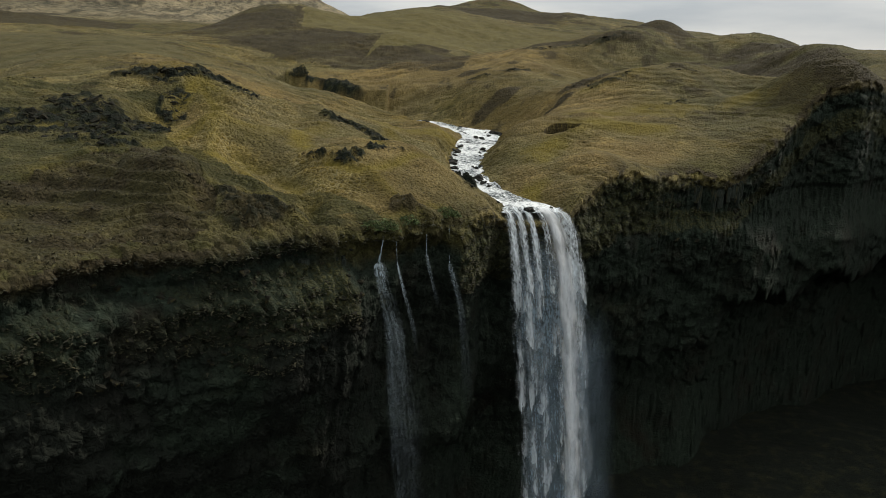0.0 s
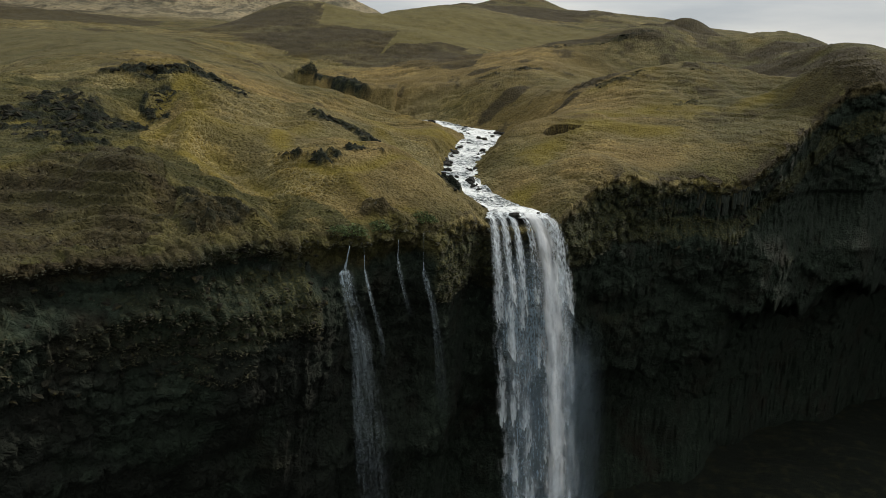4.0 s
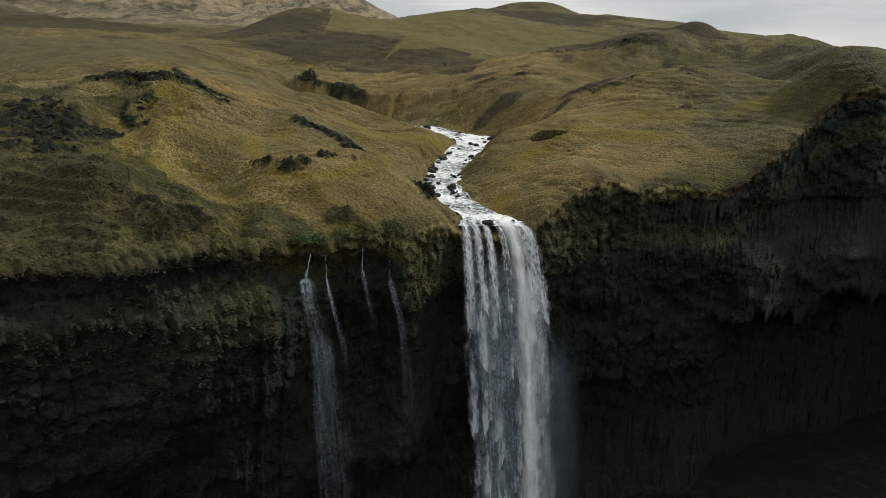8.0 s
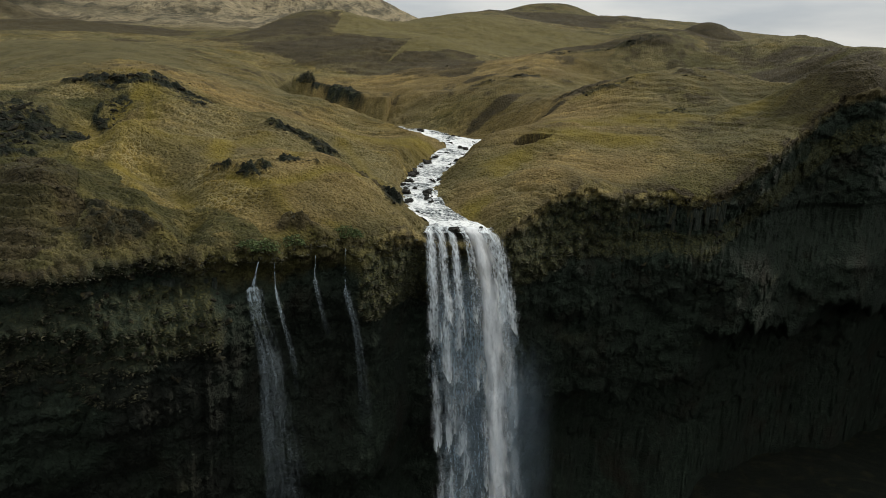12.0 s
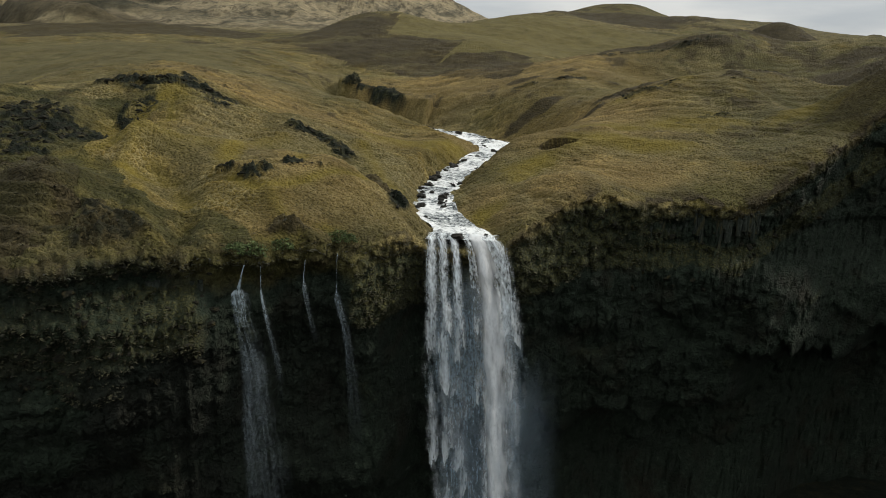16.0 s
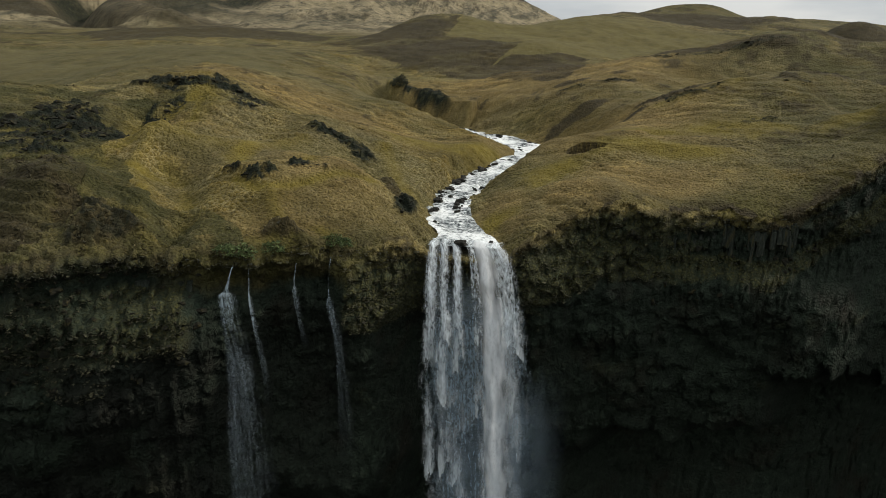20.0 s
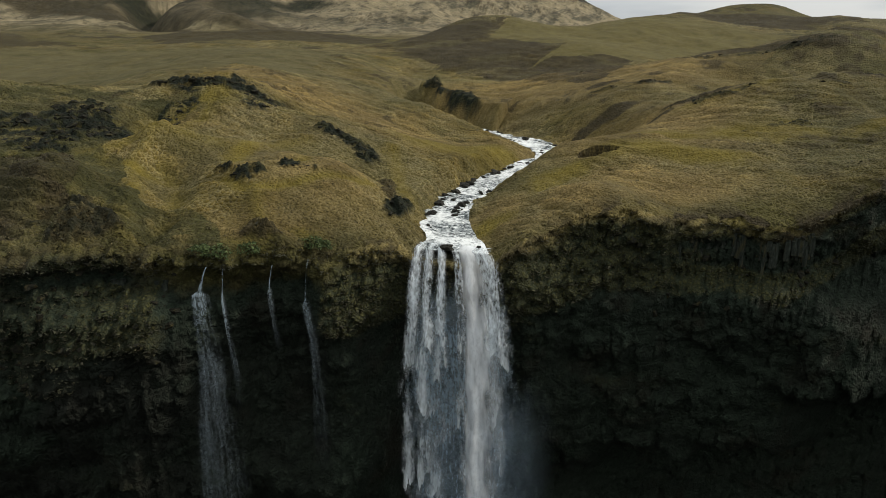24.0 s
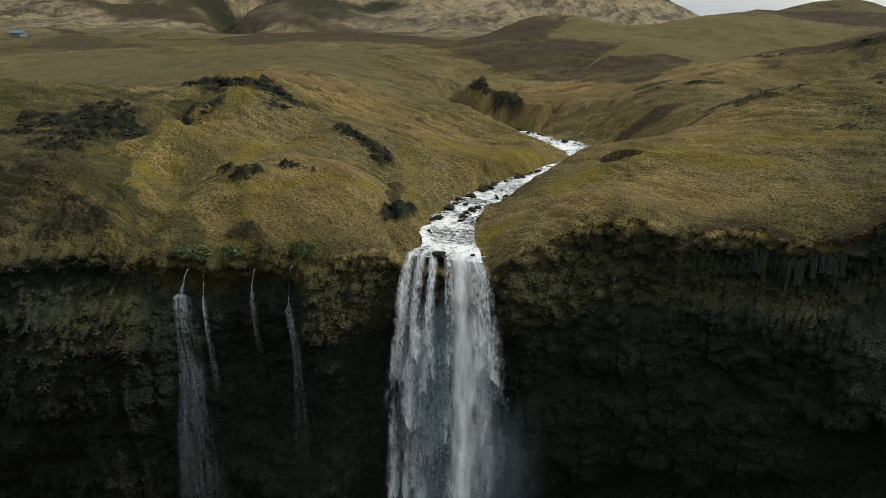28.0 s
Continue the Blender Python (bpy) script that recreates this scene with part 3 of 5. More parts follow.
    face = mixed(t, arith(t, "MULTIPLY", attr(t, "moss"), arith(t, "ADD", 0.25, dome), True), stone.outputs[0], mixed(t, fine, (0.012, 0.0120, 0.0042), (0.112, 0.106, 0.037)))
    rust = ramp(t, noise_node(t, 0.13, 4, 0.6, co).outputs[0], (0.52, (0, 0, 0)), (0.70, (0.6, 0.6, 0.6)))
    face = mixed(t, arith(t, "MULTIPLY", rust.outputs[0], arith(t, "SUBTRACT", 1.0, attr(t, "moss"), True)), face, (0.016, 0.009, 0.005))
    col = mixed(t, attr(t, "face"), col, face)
    # darkens the river's wet banks, and the cliff face further down
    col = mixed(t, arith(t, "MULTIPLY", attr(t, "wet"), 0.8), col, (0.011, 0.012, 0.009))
    link(t, col, b.inputs["Base Color"])
    b.inputs["Roughness"].default_value = 0.92
    b.inputs["Specular IOR Level"].default_value = 0.15
    bump(t, b, arith(t, "ADD", arith(t, "MULTIPLY", dome, 0.9), arith(t, "ADD", arith(t, "MULTIPLY", fine, 0.45), arith(t, "MULTIPLY", noise_node(t, 9.0, 4, 0.7, co).outputs[0], 0.25))), 1.0, 0.24)
    return m


def make_rock(name, dark, light, wet=0.0):
    m, t, b = material(name)
    co = t.nodes.new("ShaderNodeTexCoord").outputs["Object"]
    a = noise_node(t, 2.2, 8, 0.68, co).outputs[0]
    c = ramp(t, a, (0.32, dark), (0.62, light), (0.8, tuple(min(1, v * 2.2) for v in light)))
    moss = ramp(t, noise_node(t, 0.8, 5, 0.6, co).outputs[0], (0.52, (0, 0, 0)), (0.68, (0.7, 0.7, 0.7)))
    b.inputs["Specular IOR Level"].default_value = 0.12
    link(t, mixed(t, moss.outputs[0] if wet < 0.5 else 0.1, c.outputs[0], (0.062, 0.052, 0.018)), b.inputs["Base Color"])
    b.inputs["Roughness"].default_value = 0.95 - 0.35 * wet
    bump(t, b, a, 0.8, 0.15)
    return m


def make_river():
    m, t, b = material("white_water_river")
    uv = t.nodes.new("ShaderNodeUVMap").outputs[0]
    mp = t.nodes.new("ShaderNodeMapping")
    mp.inputs["Scale"].default_value = (0.62, 0.9, 1.0)
    link(t, uv, mp.inputs[0])
    a = arith(t, "ADD", arith(t, "MULTIPLY", noise_node(t, 1.5, 6, 0.66, mp.outputs[0]).outputs[0], 0.55), arith(t, "MULTIPLY", noise_node(t, 4.2, 5, 0.6, mp.outputs[0]).outputs[0], 0.45))
    w = noise_node(t, 0.22, 3, 0.5, uv).outputs[0]
    f = arith(t, "ADD", arith(t, "ADD", arith(t, "MULTIPLY", a, 1.7), arith(t, "MULTIPLY", w, 0.35)), arith(t, "MULTIPLY", attr(t, "foam"), 0.16))
    f = arith(t, "MULTIPLY", arith(t, "SUBTRACT", f, 0.90), 3.0, True)
    c = ramp(t, f, (0.0, (0.018, 0.025, 0.025)), (0.30, (0.10, 0.12, 0.12)), (0.50, (0.30, 0.32, 0.32)), (0.80, (0.70, 0.72, 0.71)))
    link(t, c.outputs[0], b.inputs["Base Color"])
    r = ramp(t, f, (0.1, (0.2, 0.2, 0.2)), (0.6, (0.7, 0.7, 0.7)))
    link(t, r.outputs[0], b.inputs["Roughness"])
    bump(t, b, a, 0.7, 0.25)
    return m


def make_fall(name, density, streak, colour, hard=4.0, grain=3.6, lit=0.40):
    """Falling water: white threads with gaps that let the rock show through. UV: metres across, metres down."""
    m, t, b = material(name)
    uv = t.nodes.new("ShaderNodeUVMap").outputs[0]
    mp = t.nodes.new("ShaderNodeMapping")
    mp.inputs["Scale"].default_value = (1.0, streak, 1.0)
    link(t, uv, mp.inputs[0])
    warp = t.nodes.new("ShaderNodeMapping")
    warp.inputs["Scale"].default_value = (0.34, 0.16, 1.0)
    link(t, uv, warp.inputs[0])
    a = noise_node(t, grain, 4, 0.60, mp.outputs[0]).outputs[0]
    k = noise_node(t, 1.0, 5, 0.62, warp.outputs[0]).outputs[0]
    v = arith(t, "ADD", arith(t, "MULTIPLY", a, 0.75), arith(t, "MULTIPLY", k, 0.85))
    fleck = t.nodes.new("ShaderNodeMapping")
    fleck.inputs["Scale"].default_value = (1.0, 0.42, 1.0)
    link(t, uv, fleck.inputs[0])
    drops = noise_node(t, 4.2, 4, 0.62, fleck.outputs[0]).outputs[0]
    # below, the water falls in tufts, each pointed downwards
    lean = t.nodes.new("ShaderNodeMapping")
    lean.inputs["Scale"].default_value = (0.66, 0.15, 1.0)
    link(t, uv, lean.inputs[0])
    bent = t.nodes.new("ShaderNodeVectorMath")
    bent.operation = "MULTIPLY_ADD"
    link(t, noise_node(t, 3.4, 5, 0.62, lean.outputs[0]).outputs["Color"], bent.inputs[0])
    bent.inputs[1].default_value = (0.75, 0.55, 0.0)
    link(t, lean.outputs[0], bent.inputs[2])
    tufts = t.nodes.new("ShaderNodeTexVoronoi")
    tufts.voronoi_dimensions = "2D"
    tufts.inputs["Scale"].default_value = 1.0
    link(t, bent.outputs[0], tufts.inputs["Vector"])
    airy = attr(t, "feather")
    v = arith(t, "ADD", v, arith(t, "MULTIPLY", arith(t, "SUBTRACT", drops, 0.5), arith(t, "SUBTRACT", 0.8, arith(t, "MULTIPLY", airy, 0.62))))
    # each tuft grows denser and narrower towards its lower end, where it breaks off
    apart = t.nodes.new("ShaderNodeVectorMath")
    apart.operation = "SUBTRACT"
    link(t, bent.outputs[0], apart.inputs[0])
    link(t, tufts.outputs["Position"], apart.inputs[1])
    part_xyz = t.nodes.new("ShaderNodeSeparateXYZ")
    link(t, apart.outputs[0], part_xyz.inputs[0])
    low_end = arith(t, "ADD", part_xyz.outputs[1], 0.5)
    wedge = arith(t, "SUBTRACT", low_end, arith(t, "MULTIPLY", arith(t, "ABSOLUTE", part_xyz.outputs[0]), arith(t, "ADD", 0.25, arith(t, "MULTIPLY", low_end, 1.2))))
    v = arith(t, "ADD", v, arith(t, "MULTIPLY", arith(t, "SUBTRACT", wedge, 0.33), arith(t, "MULTIPLY", airy, 0.60)))
    v = arith(t, "ADD", v, arith(t, "MULTIPLY", attr(t, "body"), 1.0))
    v = arith(t, "ADD", v, arith(t, "MULTIPLY", arith(t, "SUBTRACT", attr(t, "solid"), 1.0), 0.5))
    alpha = arith(t, "MULTIPLY", arith(t, "SUBTRACT", v, 1.12 - density), arith(t, "MULTIPLY", arith(t, "SUBTRACT", 1.0, arith(t, "MULTIPLY", airy, 0.45)), hard), True)
    alpha = arith(t, "MULTIPLY", alpha, attr(t, "cover"), True)
    tone = ramp(t, arith(t, "ADD", arith(t, "MULTIPLY", a, 0.5), arith(t, "MULTIPLY", drops, 0.5)), (0.34, tuple(0.74 * c for c in colour)), (0.52, colour))
    link(t, tone.outputs[0], b.inputs["Base Color"])
    b.inputs["Roughness"].default_value = 0.75
    b.inputs["Specular IOR Level"].default_value = 0.2
    bump(t, b, a, 0.35, 0.2)
    glow = t.nodes.new("ShaderNodeBsdfTranslucent")
    link(t, tone.outputs[0], glow.inputs[0])
    both = node(t, "ShaderNodeMixShader", Fac=lit)
    link(t, b.outputs[0], both.inputs[1])
    link(t, glow.outputs[0], both.inputs[2])
    clear = t.nodes.new("ShaderNodeBsdfTransparent")
    cover = t.nodes.new("ShaderNodeMixShader")
    link(t, alpha, cover.inputs[0])
    link(t, clear.outputs[0], cover.inputs[1])
    link(t, both.outputs[0], cover.inputs[2])
    link(t, cover.outputs[0], t.nodes["Material Output"].inputs[0])
    return m


def make_leaves(name, dark, light):
    m, t, b = material(name)
    g = t.nodes.new("ShaderNodeNewGeometry").outputs["Random Per Island"]
    c = ramp(t, g, (0.0, dark), (1.0, light))
    link(t, c.outputs[0], b.inputs["Base Color"])
    b.inputs["Roughness"].default_value = 0.85
    return m


TURF = make_ground()
LAVA = make_rock("dark_lava_rock", (0.007, 0.0070, 0.0048), (0.023, 0.0225, 0.0155))
BASALT = make_rock("grey_basalt", (0.010, 0.012, 0.009), (0.040, 0.047, 0.037))
WET_ROCK = make_rock("wet_black_rock", (0.004, 0.004, 0.004), (0.016, 0.016, 0.015), 1.0)
WHITE_WATER = make_river()
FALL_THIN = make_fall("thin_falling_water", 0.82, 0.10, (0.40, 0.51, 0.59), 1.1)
FALL_FULL = make_fall("full_falling_water", 0.60, 0.20, (0.88, 0.94, 0.97), 2.1)
FALL_SOFT = make_fall("soft_falling_water", 0.60, 0.10, (0.95, 0.97, 0.98), 2.0, 3.6, 0.5)
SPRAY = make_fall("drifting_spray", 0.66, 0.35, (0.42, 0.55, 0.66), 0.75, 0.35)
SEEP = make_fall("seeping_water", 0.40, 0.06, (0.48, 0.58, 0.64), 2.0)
FOLIAGE = make_leaves("dark_shrub_leaves", (0.010, 0.013, 0.006), (0.040, 0.045, 0.020))
CLIFF_PLANTS = make_leaves("hanging_cliff_plants", (0.009, 0.0095, 0.0040), (0.054, 0.051, 0.020))
HEATHER = make_leaves("brown_heather", (0.030, 0.025, 0.010), (0.135, 0.108, 0.044))
DARK_HEATHER = make_leaves("dark_heather", (0.016, 0.015, 0.007), (0.100, 0.086, 0.036))
GREENERY = make_leaves("wet_green_plants", (0.020, 0.036, 0.008), (0.090, 0.125, 0.034))


# ---- meshes ----
def grid_mesh(name, pts, layers=None, uv=None, mat=None):
    """A sheet from rows and columns of points (rows, columns, 3), with named values per point."""
    nr, nc = pts.shape[:2]
    idx = np.arange(nr * nc).reshape(nr, nc)
    quads = np.stack([idx[:-1, :-1], idx[:-1, 1:], idx[1:, 1:], idx[1:, :-1]], -1).reshape(-1, 4)
    me = bpy.data.meshes.new(name)
    me.vertices.add(nr * nc)
    me.vertices.foreach_set("co", pts.reshape(-1).astype(np.float32))
    me.loops.add(quads.size)
    me.loops.foreach_set("vertex_index", quads.reshape(-1).astype(np.int32))
    me.polygons.add(len(quads))
    me.polygons.foreach_set("loop_start", np.arange(0, quads.size, 4, dtype=np.int32))
    me.update(calc_edges=True)
    me.polygons.foreach_set("use_smooth", np.ones(len(quads), bool))
    for key, v in (layers or {}).items():
        a = me.attributes.new(key, "FLOAT", "POINT")
        a.data.foreach_set("value", v.reshape(-1).astype(np.float32))
    if uv is not None:
        u = me.uv_layers.new(name="flow")
        u.data.foreach_set("uv", uv.reshape(-1, 2)[quads.reshape(-1)].reshape(-1).astype(np.float32))
    if mat:
        me.materials.append(mat)
    me.update()
    return me


def part(name, mesh, mat, parent=None, label=""):
    """Links a mesh, or a bmesh, as one object under a thing or a part."""
    if isinstance(mesh, bmesh.types.BMesh):
        me = bpy.data.meshes.new(name)
        mesh.to_mesh(me)
        mesh.free()
        mesh = me
    if mat and not mesh.materials:
        mesh.materials.append(mat)
    ob = new(name, mesh)
    if parent:
        ob.parent = parent
    if label:
        ob["label"] = label
    return ob


# ---- the ground: hills, plateau, cliff edge and cliff face in one sheet ----
def edge_radius(az):
    e = spline(EDGE, 1.0)
    a = np.degrees(np.arctan2(e[:, 0] - CX, e[:, 1] - CY))
    r = np.hypot(e[:, 0] - CX, e[:, 1] - CY)
    o = np.argsort(a)
    return np.interp(az, a[o], r[o])


def face_offset(az, z, s):
    """How far the face stands back from the edge (away from the gorge), by azimuth and height; s: metres along the edge."""
    west = smooth(-22, -33, az)
    mid = smooth(-33, -22, az) * smooth(-15, -20, az)
    lip = smooth(-20, -15, az) * smooth(5, -1, az)
    east = smooth(-1, 5, az)
    deep = -z + 7.0 * fbm(s / 12, z / 22, 301, 4, 0.62) * smooth(6, 15, -z)
    o_west = 0.6 * smooth(0.6, 1.4, deep) - 2.7 * smooth(2.8, 5.6, deep) - 0.7 * smooth(7, 11, deep) + 9.5 * smooth(13, 36, deep)
    o_mid = 2.6 * smooth(0.5, 3, deep) + 3.0 * smooth(5, 16, deep) + 11 * smooth(26, 40, deep)
    o_east = -1.8 * smooth(3.5, 6.5, deep) + 2.6 * smooth(9.0, 14, deep) + 2.4 * smooth(17, 26, deep) + 17 * smooth(26, 36, deep) - 8 * smooth(44, 60, deep)
    o_lip = (-1.2 * smooth(4.2, 5.6, np.abs(az + 8.3)) + 1.2 * smooth(4.6, 3.4, np.abs(az + 8.3))) * smooth(0.8, 4.5, deep) + 4.0 * smooth(7, 14, deep) + 11 * smooth(26, 40, deep)
    o_scarp = 1.2 * smooth(0.3, 1.2, deep) - 7.0 * smooth(2, 12, deep) + 26.0 * smooth(18, 29, deep)
    scarp = smooth(12.5, 15.5, az)
    return west * o_west + mid * o_mid + lip * o_lip + east * ((1 - scarp) * o_east + scarp * o_scarp)


PLANTS, ROCK_SPOTS = [], []
FACE_ROCKS = [(-58, -51, 16), (-51, -46, 20), (-46, -41, 24), (-41, -36, 28), (-36, -31, 28), (-31, -27, 14), (1, 6, 14), (6, 12, 18), (12, 18, 18), (18, 26, 14)]   # azimuths and how many blocks stand out of the face there


def build_ground():
    fine = np.arange(-60, 33.001, 0.09)
    az = np.concatenate([np.linspace(-112, -60, 40)[:-1], fine, np.linspace(33, 112, 50)[1:]])
    re = edge_radius(az)
    re = re + 0.5 * fbm(az * 1.3, az * 0, 101, 4) * (np.abs(az + 8.3) > 3.5)
    # rows on top
    steps, r = [0.0], 0.0
    while r < 4400:
        q = 85 + r
        r += max(0.17, 0.0020 * q) if q < 160 else 0.0034 * q if q < 520 else 0.010 * q
        steps.append(r)
    steps = np.array(steps)
    R = re[None, :] + steps[:, None]
    th = np.radians(az)[None, :]
    X, Y = CX + R * np.sin(th), CY + R * np.cos(th)
    Z, crag, heath, green, field, wet, tuft, mount, dry, olive_shade = ground_height(X, Y)
    # the brow bends over the edge in clumps
    brow = np.exp(-steps / 1.4)[:, None]
    Z = Z - 0.6 * brow
    clump = np.exp(-steps / 3.5)[:, None]
    c1, c2, v = cells(X / 1.5, Y / 1.5, 105)
    Z = Z + 0.55 * clump * np.clip(0.8 - c1, 0, 1) * v
    heath = np.maximum(heath, 0.5 * np.exp(-steps / 1.6)[:, None] * (v > 0.45) * (1 + 0.8 * smooth(-2, 4, az)[None, :]) * (1.5 - 0.6 * smooth(-36, -33, az) * smooth(-14, -17, az))[None, :])
    top_z = Z[0]
    # rows down the face
    depth = np.concatenate([np.arange(0.25, 16, 0.27), np.arange(16, 46, 0.45), np.linspace(46, 66, 14)])
    z0 = top_z[None, :] - depth[:, None] * (top_z[None, :] - FLOOR + 4) / 66.0
    s = np.concatenate([[0], np.cumsum(np.hypot(np.diff(CX + re * np.sin(th[0])), np.diff(CY + re * np.cos(th[0]))))])
    S = np.broadcast_to(s[None, :], z0.shape)
    A = np.broadcast_to(az[None, :], z0.shape)
    off = face_offset(A, z0, S)
    # beds of lava, columns, broken blocks, hanging clumps
    tilt = z0 + 2.2 * fbm(S / 14, z0 / 12, 111, 3)
    bed = (0.55 * vnoise(tilt / 2.6, S / 9, 112) + 0.30 * vnoise(tilt / 0.9, S / 5, 113)) * (0.5 + 0.5 * vnoise(S / 6, z0 / 6, 114))
    b1, b2, bv = cells(S / 0.75 + 0.25 * vnoise(S, z0 / 2, 116), z0 / 4.6, 115)
    column = smooth(0.0, 0.18, b2 - b1) * (0.4 + bv)
    east = smooth(2, 8, A) * smooth(1, 2.5, -z0 + 2.5) * smooth(-11, -8, z0)
    k1, k2, kv = cells(S / 2.4, z0 / 1.6, 117)
    block = smooth(0.0, 0.2, k2 - k1) * kv
    k1, k2, kv = cells(S / 5.2 + 0.5 * vnoise(S / 3, z0 / 3, 118), tilt / 3.4, 120)
    block = block + 1.5 * smooth(0.0, 0.15, k2 - k1) * (kv - 0.3)
    shrub1, _, sv = cells(S / 1.3 + 0.7 * vnoise(S / 2.1, z0 / 1.7, 127), z0 / 0.9 + 0.7 * vnoise(S / 1.7, z0 / 2.3, 128), 119)
    shrub2, _, sv2 = cells(S / 0.55 + 0.5 * vnoise(S / 1.1, z0 / 0.9, 129), z0 / 0.45, 130)
    drop = top_z[None, :] - z0
    ragged = fbm(S / 6, z0 / 2.2, 121, 4, 0.6)
    near_fall = smooth(-19, -16, A) * smooth(14, 5, A)
    seeps = smooth(-30, -27, A) * smooth(-16, -19, A)
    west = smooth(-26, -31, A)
    band = np.maximum.reduce([1.0 - smooth(2.0 - 0.8 * smooth(3, 9, A), 4.5 - 1.8 * smooth(3, 9, A), drop), smooth(4.5, 6.5, drop) * (1 - smooth(8.5, 11, drop)) * 0.95, near_fall * (1 - smooth(7, 12, drop)) * 0.95, west * (1 - smooth(9, 24, drop)) * (0.47 - 0.16 * smooth(-38, -48, A)), 0.25 * (1 - smooth(14, 40, drop)), smooth(-39, -36, A) * smooth(-27, -29, A) * (1 - smooth(8, 14, drop)) * 0.56, west * smooth(2.8, 3.8, drop) * (1 - smooth(6.5, 9.5, drop)) * 0.85])
    band = band * (1 - 0.6 * west * smooth(1.0, 1.5, drop) * smooth(3.6, 2.8, drop))
    band = band * (1 - 0.35 * smooth(-37, -46, A))
    moss = smooth(0.30, 0.75, band + 0.55 * ragged - 0.35 * east - 0.9 * seeps * smooth(0.8, 1.8, drop))
    hang = (np.clip(0.75 - shrub1, 0, 1) * sv + 0.45 * np.clip(0.75 - shrub2, 0, 1) * sv2) * moss * (1 + 0.6 * west)
    fade = smooth(0.0, 0.5, depth)[:, None]
    butt = smooth(-40, -36.5, A) * smooth(-21, -31, A)
    off = off - 3.0 * butt * smooth(2, 10, drop) * smooth(24, 13, drop)
    off = off - 5.5 * smooth(-42, -34, A) * smooth(-9, -25, A) * smooth(19, 36, drop)
    sod = smooth(-14, -18, A) * (1 - smooth(-27, -34, A))
    off = off - 2.4 * sod * (1 - 0.65 * seeps) * smooth(0, 3.6, drop) * smooth(14, 6, drop) - fade * (1.0 * bed + 0.6 * east * column + (0.55 + 0.35 * smooth(-2, 4, A)) * (1 - east) * block + (1.4 - 0.8 * smooth(2, 8, A)) * hang + 1.6 * fbm(S / 11, z0 / 9, 123, 3) + 0.5 * fbm(S / 1.1, z0 / 0.8, 125, 3))
    RF = re[None, :] + off
    XF, YF = CX + RF * np.sin(th), CY + RF * np.cos(th)
    pts = np.concatenate([np.stack([XF, YF, z0], -1)[::-1], np.stack([X, Y, Z], -1)])

    def both(face_v, top_v):
        return np.concatenate([np.broadcast_to(face_v, z0.shape)[::-1], np.broadcast_to(top_v, Z.shape)])

    # `wet` on the face: ragged dark patches, more with drop, most in the west
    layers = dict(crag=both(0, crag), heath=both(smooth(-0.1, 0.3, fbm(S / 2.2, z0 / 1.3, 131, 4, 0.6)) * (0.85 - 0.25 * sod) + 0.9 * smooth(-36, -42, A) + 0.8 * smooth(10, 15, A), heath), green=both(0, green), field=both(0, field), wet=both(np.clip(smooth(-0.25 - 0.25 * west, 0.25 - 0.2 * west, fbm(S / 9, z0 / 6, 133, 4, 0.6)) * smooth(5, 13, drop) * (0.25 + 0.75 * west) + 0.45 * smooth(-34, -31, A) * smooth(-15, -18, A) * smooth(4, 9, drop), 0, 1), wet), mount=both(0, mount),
                  tuft=both(0.2 + 0.8 * np.clip(hang, 0, 0.6), tuft), face=both(smooth(0.4, 2.4, drop + 1.8 * ragged - 2.6 * sod), 0), dry=both(0.1, dry), olive_shade=both(0.85 * smooth(-13, -16, A), np.maximum(olive_shade, 0.8 * np.exp(-(steps / 2.6) ** 2)[:, None] * smooth(-13, -16, az)[None, :])), moss=both(moss * (0.35 + 0.65 * (hang > 0.08)) * (1 - 0.7 * smooth(-30, -38, A)), 0))
    g = np.random.RandomState(5)
    lush = moss * (hang > 0.05) * (A > -58) * (A < 20)
    pick = np.flatnonzero(g.rand(lush.size) < 0.5 * lush.ravel() * (drop.ravel() < 13))
    PLANTS.append((XF.ravel()[pick], YF.ravel()[pick], z0.ravel()[pick]))
    for a0, a1, n in FACE_ROCKS:
        spot = np.flatnonzero(((A > a0) & (A < a1) & (drop > 1.2) & (drop < 12)).ravel())
        spot = spot[g.randint(0, len(spot), n)]
        ROCK_SPOTS.append([(float(XF.ravel()[i]), float(YF.ravel()[i]), float(z0.ravel()[i])) for i in spot])
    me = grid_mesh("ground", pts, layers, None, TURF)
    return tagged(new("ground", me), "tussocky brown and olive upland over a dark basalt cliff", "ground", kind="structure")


ground = build_ground()

# the low ground at the cliff's foot, out to the horizon behind
ang = np.linspace(0, 2 * np.pi, 181)
rad = np.concatenate([np.linspace(0, 160, 80), np.geomspace(170, 4500, 30)])
px, py = CX + rad[:, None] * np.sin(ang), CY + rad[:, None] * np.cos(ang)
pz = FLOOR - 0.6 + 1.8 * fbm(px / 12, py / 12, 131, 4) + 5 * smooth(30, 75, np.hypot(px - 25, (py - 55) * 0.8))
zero = np.zeros(px.shape)
floor_me = grid_mesh("valley_floor", np.stack([px, py, pz], -1), dict(mount=zero, crag=zero + 1.0, heath=zero, green=zero, field=zero, wet=zero + 0.5, dry=zero, olive_shade=zero, tuft=zero + 0.2, face=zero, moss=zero), None, TURF)
tagged(new("valley_floor", floor_me), "dark mossy ground at the foot of the cliff", "ground", kind="structure")


